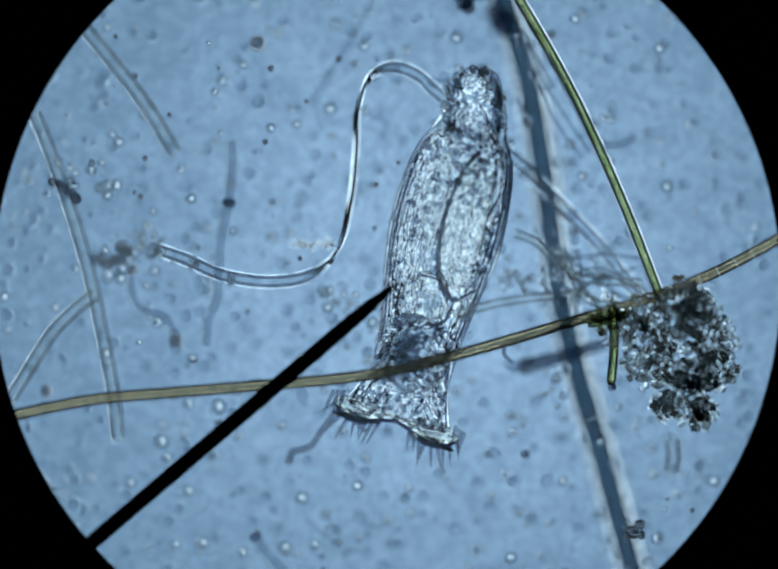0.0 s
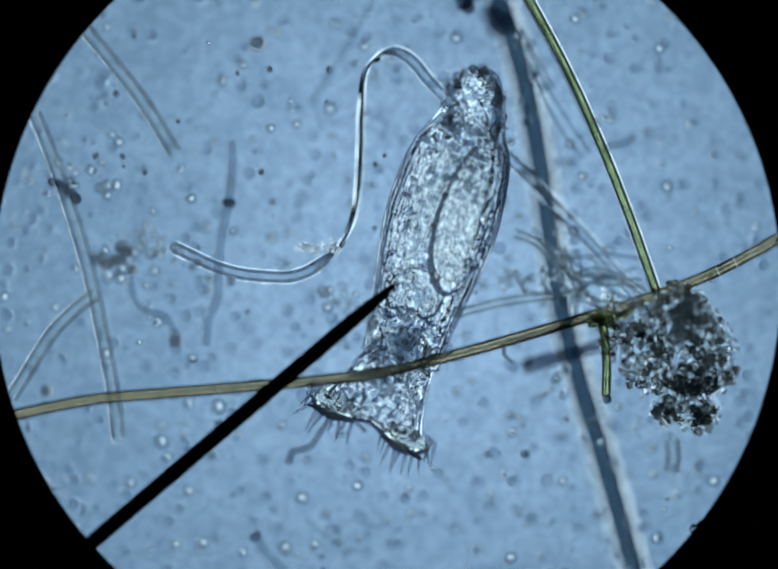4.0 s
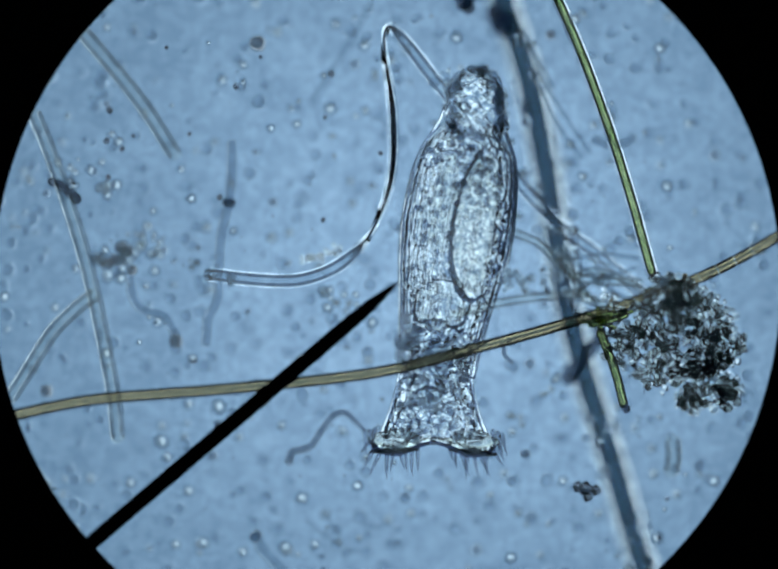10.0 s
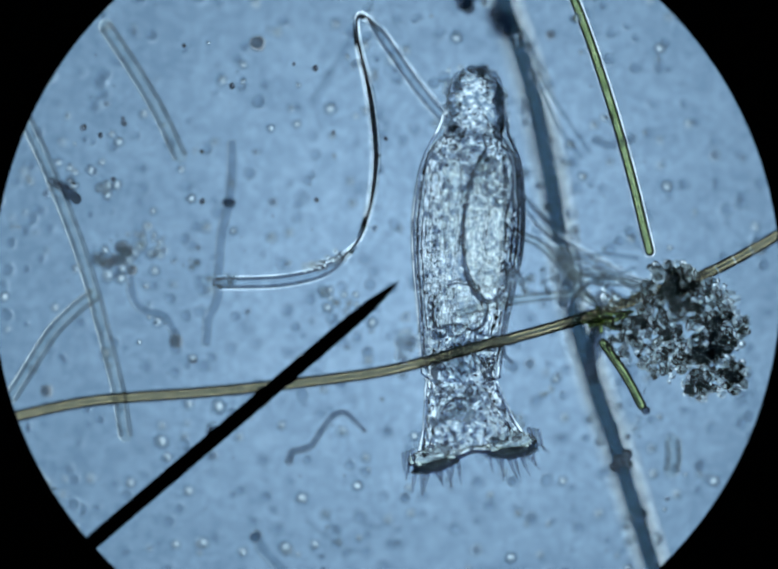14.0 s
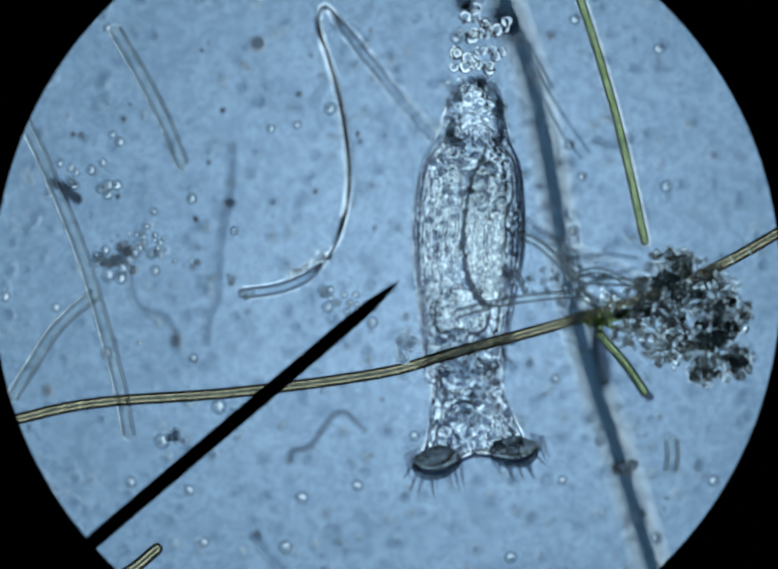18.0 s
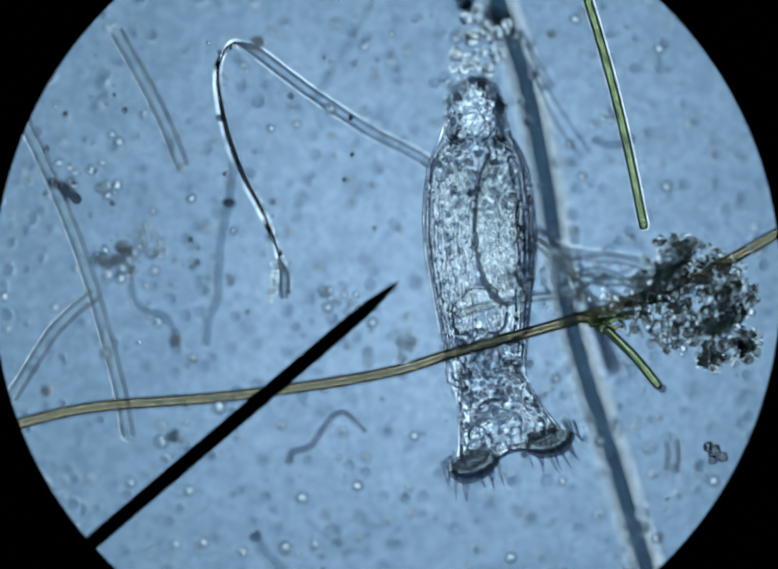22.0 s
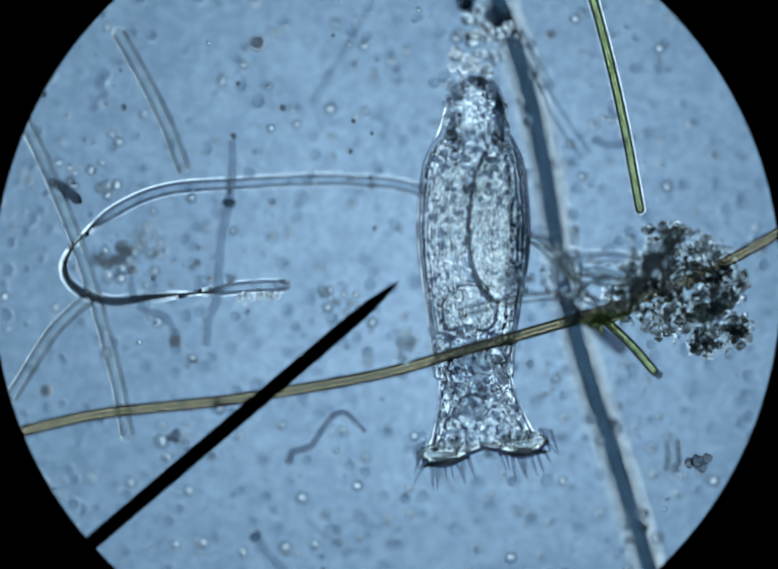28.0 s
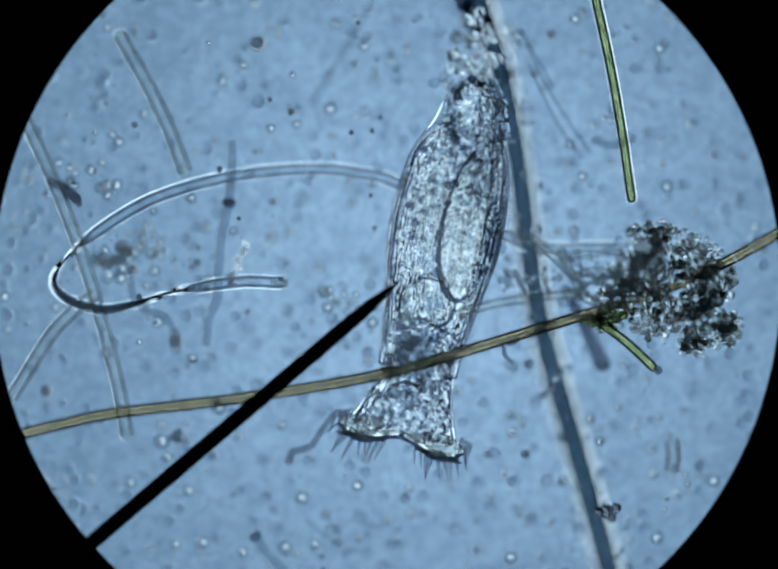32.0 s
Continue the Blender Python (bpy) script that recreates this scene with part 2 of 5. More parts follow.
def body_mesh(name, profile, mat, flat=0.38, wide=1.0, sides=36, n=60, fold=0.0):
    """A flattened sac along -y: profile rows are millimetres along, left and right half widths."""
    pr = np.array(profile, float) / 1000
    s = np.linspace(pr[0, 0], pr[-1, 0], n)
    lo, hi = smooth_profile(pr[:, 0], pr[:, 1], s), smooth_profile(pr[:, 0], pr[:, 2], s)
    verts, faces = [], []
    for i in range(n):
        mid, half = (hi[i] - lo[i]) / 2, (hi[i] + lo[i]) / 2 * wide
        for j in range(sides):
            a = 2 * math.pi * j / sides
            k = 1 + fold * math.sin(9 * a) 
            verts.append((mid + half * k * math.cos(a), -s[i], half * flat * k * math.sin(a)))
    for i in range(n - 1):
        for j in range(sides):
            a, b = i * sides + j, i * sides + (j + 1) % sides
            faces.append((a, a + sides, b + sides, b))
    faces.append(tuple(range(sides)))
    faces.append(tuple(range(n * sides - 1, (n - 1) * sides - 1, -1)))
    return mesh(name, verts, faces, mat)


def smooth_profile(x, y, s):
    """A smooth curve through a few rows, by rounding the straight one."""
    v = np.interp(s, x, y)
    for _ in range(6):
        v[1:-1] = (v[:-2] + 2 * v[1:-1] + v[2:]) / 4
    return v


def soup(name, spheres, mat, rough=0.15, sides=8, rings=6, smooth=True):
    """Many small balls in one mesh: rows of x, y, z, radius."""
    verts, faces = [], []
    for k, (x, y, z, r) in enumerate(spheres):
        base = ball_mesh("tmp", mat, rough, k % 17, rings, sides) if k < 17 else soup.kept[k % 17]
        if k < 17:
            soup.kept[k] = ([v.co.copy() for v in base.vertices], [tuple(f.vertices) for f in base.polygons])
            bpy.data.meshes.remove(base)
            base = soup.kept[k]
        o = len(verts)
        a, b = math.cos(k * 2.4), math.sin(k * 2.4)
        verts += [(x + (v.x * a - v.y * b) * r, y + (v.x * b + v.y * a) * r, z + v.z * r) for v in base[0]]
        faces += [tuple(i + o for i in f) for f in base[1]]
    return mesh(name, verts, faces, mat, smooth)


soup.kept = {}


def ringed_beads(name, rows):
    """Small round beads in one mesh: a greyish ring for their dark refracted rim, a faceted core for the glint; rows of
    x, y, z, radius.
    """
    verts, faces, core = [], [], []
    m, q = 14, 6
    for x, y, z, r in rows:
        o = len(verts)
        for i in range(m):
            a = 2 * math.pi * i / m
            for j in range(q):
                b = 2 * math.pi * j / q
                w = r * (0.76 + 0.24 * math.cos(b))
                verts.append((x + w * math.cos(a), y + w * math.sin(a), z + r * 0.3 * math.sin(b)))
        for i in range(m):
            for j in range(q):
                faces.append((o + i * q + j, o + (i + 1) % m * q + j, o + (i + 1) % m * q + (j + 1) % q, o + i * q + (j + 1) % q))
        o = len(verts)
        verts += [(x + 0.52 * r * math.cos(2 * math.pi * i / m), y + 0.52 * r * math.sin(2 * math.pi * i / m), z) for i in range(m)] + [(x, y, z + 0.3 * r), (x, y, z - 0.3 * r)]
        for i in range(m):
            core += [len(faces), len(faces) + 1]
            faces += [(o + i, o + (i + 1) % m, o + m), (o + (i + 1) % m, o + i, o + m + 1)]
    me = mesh(name, verts, faces, DARK_RING)
    me.materials.append(GLINT)
    for i in core:
        me.polygons[i].material_index, me.polygons[i].use_smooth = 1, False
    return me


def apart(rows):
    """The rows of cones that do not lie over one another."""
    kept = []
    for row in rows:
        if all(math.hypot(row[0] - o[0], row[1] - o[1]) > 0.95 * (row[3] * max(1, row[4]) ** 0.6 + o[3] * max(1, o[4]) ** 0.6) for o in kept):
            kept.append(row)
    return kept


def cones(name, rows, mat, slope=0.57, sides=9):
    """Many small double cones in one mesh: rows of x, y, z, radius, length over width, turn."""
    verts, faces = [], []
    rows = apart(rows)
    for x, y, z, r, long, turn in rows:
        o, ca, sa = len(verts), math.cos(turn), math.sin(turn)
        for j in range(sides):
            a = 2 * math.pi * j / sides
            u, v = r * math.cos(a), r * long * math.sin(a)
            verts.append((x + u * ca - v * sa, y + u * sa + v * ca, z))
        verts += [(x, y, z + r * slope), (x, y, z - r * slope)]
        for j in range(sides):
            b = (j + 1) % sides
            faces += [(o + j, o + b, o + sides), (o + b, o + j, o + sides + 1)]
    return mesh(name, verts, faces, mat, False)


# ---- the microscope ----
def structure():
    bm = bmesh.new()
    bmesh.ops.create_circle(bm, cap_ends=True, radius=6.6, segments=96)
    me = bpy.data.meshes.new("illuminator")
    bm.to_mesh(me)
    bm.free()
    me.materials.append(GLOW)
    lamp = new("illuminator", me)
    lamp.location = (0.18, 0.02, -16)
    tagged(lamp, "round bluish white lamp field of the microscope", "lamp", kind="structure")

    def slab(name, half, z0, z1, mat, label):
        v = [(x, y, z) for z in (z0, z1) for x, y in ((-half, -half), (half, -half), (half, half), (-half, half))]
        f = [(3, 2, 1, 0), (4, 5, 6, 7), (0, 1, 5, 4), (1, 2, 6, 5), (2, 3, 7, 6), (3, 0, 4, 7)]
        return tagged(new(name, mesh(name, v, f, mat, False)), label, "microscope slide", kind="structure")
    slab("ground_slide", 1.3, -0.46, -0.40, GLASS, "clear flat glass microscope slide under the water")
    slab("water", 1.25, -0.399, 0.118, WATER, "thin clear film of pond water on the slide")


def eyepiece():
    """The black field stop and its needle; the stop rides with the tube, the needle follows part of the way."""
    z, n = 0.06, 180
    k = (DIST - z) / DIST
    c = at(780, 572.4, z)
    stop = new("field_stop")

    def ring(name, section):
        verts = [(math.cos(2 * math.pi * i / n) * r * k, math.sin(2 * math.pi * i / n) * r * k, h) for i in range(n) for r, h in section]
        m = len(section)
        faces = [(i * m + j, i * m + (j + 1) % m, (i + 1) % n * m + (j + 1) % m, (i + 1) % n * m + j) for i in range(n) for j in range(m)]
        return under(new(name, mesh(name, verts, faces, BLACK, False)), stop)
    ring("rim", ((0.7928, 0.0), (0.7938, 0.012), (0.83, 0.03), (0.83, 0.0)))
    ring("plate", ((0.815, 0.004), (0.815, 0.05), (1.25, 0.05), (1.25, 0.004)))
    tagged(stop, "black metal ring that bounds the round field of view", "diaphragm ring")
    walk(stop, [(t, pose(c.x, c.y, z + dz)) for t, dz in FOCUS])
    z = 0.065
    tip, root = at(806, 565, z), at(170, 1106, z)
    way = (root - tip).normalized()
    side = Vector((-way.y, way.x, 0))
    length = (root - tip).length
    verts, faces = [], []
    rows = [(0.0, 0.6), (0.02, 3.5), (0.05, 8), (0.09, 12), (0.14, 14.0), (0.2, 15), (0.5, 15.3), (1.0, 15.5)]
    for u, w in rows:
        rise = min(0.24, w / 1000 / 0.06)
        lift = (DIST - z - rise) / (DIST - z)
        for sx, up in ((-w, 0.0), (-max(0.1, w - 55 * rise), rise), (max(0.1, w - 55 * rise), rise), (w, 0.0)):
            q = tip + way * length * u + side * sx / 1000
            k = lift if up else 1.0
            verts.append(Vector((q.x * k - tip.x, q.y * k - tip.y, up)))
    for i in range(len(rows) - 1):
        for j in range(4):
            faces.append((i * 4 + j, i * 4 + (j + 1) % 4, i * 4 + 4 + (j + 1) % 4, i * 4 + 4 + j))
    faces += [(0, 1, 2, 3), tuple(range(len(verts) - 1, len(verts) - 5, -1))]
    needle = new("pointer_needle")
    for name, lo, hi in (("tip", 0, 5), ("shaft", 4, len(rows))):
        v = verts[lo * 4:hi * 4]
        f = [tuple(i - lo * 4 for i in q) for q in faces[:-2] if min(q) >= lo * 4 and max(q) < hi * 4]
        f += [(0, 1, 2, 3), tuple(range(len(v) - 1, len(v) - 5, -1))]
        under(new(name, mesh(name, v, f, BLACK, False)), needle)
    tagged(needle, "black pointed needle fixed in the round field stop", "pointer")
    walk(needle, [(t, pose(tip.x, tip.y, z + 0.95 * dz)) for t, dz in FOCUS])


# ---- things that bend, in rigid pieces ----
def spline_in_time(times, values, t):
    """Smooth values between the times given."""
    i = int(np.clip(np.searchsorted(times, t, "right") - 1, 0, len(times) - 2))
    h = times[i + 1] - times[i]
    u = (t - times[i]) / h

    def slope(k):
        if k == 0 or k == len(times) - 1:
            return np.zeros_like(values[0])
        return (values[k + 1] - values[k - 1]) / (times[k + 1] - times[k - 1])
    a, b, m0, m1 = values[i], values[i + 1], slope(i) * h, slope(i + 1) * h
    return (2 * u ** 3 - 3 * u ** 2 + 1) * a + (u ** 3 - 2 * u ** 2 + u) * m0 + (-2 * u ** 3 + 3 * u ** 2) * b + (u ** 3 - u ** 2) * m1


def along(points, length, n):
    """n + 1 joints, spaced evenly over the length, from the first point on; straight on past the last."""
    p = smooth_path(points, 400)
    s = np.concatenate([[0], np.cumsum(np.linalg.norm(np.diff(p, axis=0), axis=1))])
    if s[-1] < length:
        d = (p[-1] - p[-6]) / np.linalg.norm(p[-1] - p[-6])
        p, s = np.vstack([p, p[-1] + d * (length - s[-1])]), np.append(s, length)
    t = np.linspace(0, length, n + 1)
    return np.stack([np.interp(t, s, p[:, k]) for k in range(2)], 1)


def flexible(name, piece, shapes, length, n, half, thick, mat, z, step=1.0, roll=None, bend=None, lap=0.51, fringe=0.0, blades=()):
    """A limp strand as a chain of n short tubes. shapes: time -> plan points. Returns its empty and what motions() keys."""
    times = sorted(shapes)
    joints = [along(shapes[t], length, n) for t in times]
    root = new(name)
    root.location = at(784, 573.5, z)
    k = (DIST - z) / DIST / 1000
    ell = length / n * k
    verts, faces, sides = [], [], 20
    for s in np.linspace(-lap, lap, 5):
        for j in range(sides):
            a = 2 * math.pi * j / sides
            u, v = math.cos(a), math.sin(a)
            if blades:
                u, v = math.copysign(abs(u) ** 0.5, u), math.copysign(abs(v) ** 0.5, v)
            verts.append((half * k * u, s * ell, thick * k * v))
    for i in range(4):
        for j in range(sides):
            a, b = i * sides + j, i * sides + (j + 1) % sides
            faces.append((a, b, b + sides, a + sides))
    inner = len(faces)
    # the jacket: its bevels make the bright halo along both edges
    if fringe:
        o, w, h = len(verts), half + fringe, thick + fringe + 0.5
        ring = [(w, -h + fringe), (w, h - fringe), (w - fringe, h), (fringe - w, h), (-w, h - fringe), (-w, fringe - h), (fringe - w, -h), (w - fringe, -h)]
        verts += [(x * k, y, v * k) for y in (-lap * ell, lap * ell) for x, v in ring]
        faces += [(o + j, o + (j + 1) % 8, o + 8 + (j + 1) % 8, o + 8 + j) for j in range(8)]
    blade_start = len(faces)
    # tilted blades, added for the dark edge-on look, not cross-walls of the ribbon
    for c in blades:
        o, h = len(verts), thick * k * 0.92 * math.sqrt(1 - (c / half) ** 2)
        verts += [(c * k - w * 0.42, y, w) for y, w in ((-ell / 2, -h), (ell / 2, -h), (ell / 2, h), (-ell / 2, h))]
        faces.append((o, o + 1, o + 2, o + 3))
    # flat dark strips in place of the refracted outline at both edges
    for c in (-1, 1) if blades else ():
        o = len(verts)
        verts += [(c * x * k, y, 0) for x, y in ((half - 6.8, -ell / 2), (half - 0.2, -ell / 2), (half - 0.2, ell / 2), (half - 6.8, ell / 2))]
        faces.append((o, o + 1, o + 2, o + 3))
    me = mesh(piece, verts, faces, mat)
    for m in (FRINGE, DIM_BLADE, EDGE_DARK):
        me.materials.append(m)
    for f in me.polygons[inner:]:
        f.material_index, f.use_smooth = 1 if f.index < blade_start else 2 if f.index < blade_start + len(blades) else 3, False
    parts = [under(new(piece, me), root) for _ in range(n)]
    rows = [[] for _ in range(n)]
    for t in np.arange(0, 32.01, step):
        j = spline_in_time(times, joints, t)
        for i in range(n):
            a, b = j[i], j[i + 1]
            mid, d = (a + b) / 2, b - a
            turn = math.degrees(math.atan2(-d[1], d[0])) - 90
            phi = roll(t, (i + 0.5) * length / n) if roll else 0
            lift = bend((i + 0.5) / n) if bend else 0.0
            rows[i].append((float(t), pose((mid[0] - 784) * k, (573.5 - mid[1]) * k, lift, 0, 0, turn) @ pose(0, 0, 0, 0, phi, 0)))
    MOVES.extend(zip(parts, rows))
    return root


MOVES = []  # (thing or part, rows), keyed in motions()


# ---- the long twisted ribbon ----
def ribbon():
    s = {}
    s[0] = (310, 500), (380, 525), (450, 555), (545, 568), (630, 552), (685, 495), (708, 400), (718, 300), (722, 220), (745, 155), (790, 135), (840, 150), (885, 190), (1060, 340), (1130, 410), (1240, 530), (1350, 700)
    s[3] = (345, 495), (440, 540), (520, 556), (600, 555), (670, 510), (710, 440), (722, 320), (728, 220), (740, 150), (785, 112), (830, 125), (890, 190), (1060, 350), (1120, 410), (1240, 540), (1350, 700)
    s[6] = (372, 517), (450, 545), (530, 560), (610, 553), (680, 505), (715, 440), (732, 330), (729, 220), (732, 130), (770, 92), (815, 108), (893, 190), (1060, 350), (1120, 420), (1230, 540), (1350, 690)
    s[7.5] = (400, 535), (450, 550), (540, 558), (620, 548), (690, 500), (722, 430), (738, 330), (732, 220), (728, 130), (765, 86), (810, 105), (895, 195), (1060, 360), (1120, 430), (1230, 545), (1350, 680)
    s[9] = (415, 545), (500, 558), (590, 565), (670, 542), (735, 480), (775, 370), (780, 250), (768, 120), (782, 66), (820, 100), (900, 195), (1060, 380), (1120, 440), (1220, 530), (1350, 660)
    s[11] = (430, 560), (520, 568), (620, 560), (700, 520), (755, 455), (790, 350), (793, 230), (774, 100), (775, 45), (805, 65), (900, 190), (1060, 385), (1130, 460), (1220, 520), (1350, 640)
    s[13] = (437, 565), (540, 566), (640, 555), (700, 520), (740, 465), (765, 340), (758, 220), (735, 90), (738, 34), (775, 65), (830, 140), (890, 215), (1060, 400), (1130, 480), (1220, 540), (1350, 620)
    s[16.5] = (447, 585), (530, 580), (600, 562), (690, 490), (733, 350), (724, 190), (690, 60), (690, 15), (720, 40), (853, 230), (1060, 440), (1130, 490), (1220, 530), (1350, 600)
    s[17.7] = (480, 590), (560, 580), (630, 550), (685, 480), (708, 360), (695, 220), (655, 60), (655, 12), (690, 40), (860, 255), (1060, 450), (1130, 495), (1220, 530), (1350, 600)
    s[19] = (525, 600), (590, 580), (640, 540), (672, 470), (685, 380), (670, 260), (640, 140), (603, 30), (612, 10), (645, 35), (720, 130), (865, 275), (1060, 450), (1130, 495), (1220, 530), (1350, 590)
    s[21] = (545, 598), (600, 560), (625, 480), (620, 400), (595, 290), (550, 170), (508, 70), (516, 40), (560, 65), (650, 155), (750, 240), (855, 310), (1070, 460), (1140, 500), (1240, 525), (1350, 560)
    s[23] = (600, 580), (545, 545), (500, 512), (430, 445), (370, 385), (335, 310), (330, 220), (350, 175), (400, 152), (480, 165), (600, 220), (720, 275), (850, 330), (1070, 470), (1150, 510), (1240, 520), (1350, 540)
    s[25] = (600, 560), (510, 555), (440, 543), (350, 515), (270, 475), (215, 400), (215, 340), (250, 285), (340, 255), (440, 255), (600, 285), (730, 315), (855, 345), (1070, 480), (1150, 515), (1240, 520), (1350, 530)
    s[28] = (575, 575), (500, 578), (400, 590), (300, 600), (220, 608), (150, 580), (130, 530), (175, 468), (260, 410), (350, 380), (480, 370), (620, 362), (730, 365), (840, 382), (1070, 480), (1150, 515), (1240, 520), (1350, 530)
    s[30] = (555, 572), (480, 575), (365, 585), (280, 605), (190, 620), (120, 590), (100, 545), (140, 495), (220, 445), (330, 405), (480, 378), (640, 367), (730, 370), (825, 388), (1050, 485), (1120, 505), (1240, 510), (1350, 520)
    s[32] = (570, 570), (480, 568), (350, 588), (280, 610), (210, 625), (140, 606), (108, 570), (130, 525), (200, 465), (300, 405), (420, 365), (540, 345), (650, 340), (720, 348), (805, 370), (1030, 480), (1100, 500), (1240, 500), (1350, 510)
    tt = [0, 3, 7.5, 9, 11, 13, 17, 19, 21, 23, 25, 28, 30, 32]
    first = [400, 390, 365, 370, 365, 335, 225, 205, 145, 125, 178, 195, 212, 240]
    second = [735, 735, 735, 750, 755, 775, 735, 690, 590, 570, 510, 545, 570, 545]

    def roll(t, s):
        def rise(u):
            u = min(1, max(0, u))
            return u * u * (3 - 2 * u)
        a, b = np.interp(t, tt, first), np.interp(t, tt, second)
        lean = np.interp(t, (0, 6, 10, 16, 20, 24, 28, 32), (20, 30, 38, 34, 32, 42, 58, 58))
        u = min(a + b, 2 * s) / 2 if s < (a + b) / 2 else a + b - s
        belly = max(0.0, math.sin(math.pi * min(1, max(0, (s - a) / (b - a))))) ** 0.8
        return 23 + 67 * rise((u - a) / 150 + 1) ** 3 + lean * belly
    r = flexible("ribbon_filament", "segment", s, 1782, 297, 12.3, 2.3, RIBBON, -0.02, 1.0, roll, lambda u: float(np.interp(u, (0, 0.16, 0.42, 0.56, 1), (0.045, 0.0, 0.0, -0.085, -0.11))), 0.515, 2.4, (-5, -3, -1, 1, 3, 5))
    tip = under(new("tip", ball_mesh("tip", RIBBON, 0.0, 0, 10, 16)), r.children[0])
    tip.scale, tip.location = (0.012, 0.006, 0.0022), (0, -0.004, 0)
    tip["label"] = "rounded end of the ribbon"
    rnd = random.Random(8)
    beads = [(rnd.gauss(0, 0.006), rnd.gauss(-0.004, 0.008), rnd.uniform(-0.004, 0.006), rnd.uniform(0.003, 0.0062)) for _ in range(16)]
    m = under(new("tip_granules", soup("tip_granules", beads, DUSKY, 0.5)), r.children[0])
    m["kind"], m["label"] = "stuff", "small clump of granules on the ribbon's end"
    tagged(r, "long clear twisted ribbon filament drifting in the water", "filament")


def golden():
    s = {}
    s[0] = (22, 838), (130, 815), (230, 800), (480, 780), (730, 757), (930, 712), (1130, 655), (1300, 605), (1440, 550), (1590, 468)
    s[13] = (22, 840), (130, 816), (230, 802), (480, 783), (760, 750), (940, 705), (1130, 655), (1300, 600), (1440, 545), (1590, 460)
    s[21] = (22, 855), (130, 828), (235, 813), (480, 795), (770, 753), (930, 706), (1130, 652), (1300, 598), (1440, 540), (1590, 455)
    s[28] = (30, 873), (130, 848), (235, 829), (480, 803), (760, 755), (930, 708), (1130, 652), (1300, 598), (1440, 540), (1590, 456)
    s[32] = (30, 878), (130, 853), (240, 831), (500, 800), (760, 756), (945, 705), (1110, 655), (1300, 598), (1440, 540), (1590, 456)
    g = flexible("algal_filament", "segment", s, 1650, 44, 11.5, 11, GOLDEN, 0.0, 4.0, None, lambda u: float(np.interp(u, (0.25, 0.5, 0.58, 0.66, 0.74, 0.86, 0.94), (0.078, 0.058, 0.048, 0.03, -0.055, -0.055, 0.08))), 0.5015)
    tagged(g, "thin golden brown algal thread lying across the field", "algal filament")


# ---- the rotifer ----
TRUNK = [(0, (974, 170), (831, 742)), (3, (976, 160), (806, 725)), (6, (976, 165), (803, 745)), (7.5, (974, 165), (844, 755)), (9, (969, 168), (870, 755)),
         (11, (964, 168), (886, 765)), (13, (960, 170), (915, 765)), (17, (957, 175), (943, 775)), (18.2, (955, 180), (935, 775)), (19, (955, 180), (945, 780)), (21, (955, 180), (968, 785)), (23, (955, 178), (993, 775)),
         (25, (955, 175), (998, 775)), (28, (955, 172), (955, 768)), (30, (958, 170), (890, 765)), (31, (960, 170), (862, 755)), (32, (960, 170), (842, 745))]
HEAD = [(0, (680, 812), (915, 888)), (3, (638, 798), (848, 905)), (6, (640, 822), (885, 892)), (7.5, (708, 872), (950, 895)), (9, (735, 880), (985, 893)), (11, (770, 905), (1015, 895)),
        (13, (808, 928), (1065, 885)), (17, (850, 945), (1090, 900)), (18.2, (825, 935), (1090, 900)), (19, (838, 945), (1110, 880)), (21, (872, 945), (1140, 885)), (23, (930, 950), (1165, 855)), (25, (935, 945), (1170, 855)),
        (28, (848, 920), (1100, 890)), (30, (755, 900), (1005, 915)), (31, (715, 873), (955, 915)), (32, (690, 852), (928, 912))]


CURL = ((0, 0), (5, 0), (11, 0.0), (12, 0.04), (13, 0.1), (14, 0.16), (16.5, 0.25), (17.5, 0.85), (18, 1), (18.5, 1), (19, 0.85), (19.5, 0.55), (20, 0.15), (20.5, 0.4), (21, 0.85), (21.5, 0.85), (22, 0.75), (22.5, 0.3), (23, 0.05), (25, 0.1), (28, 0), (32, 0))


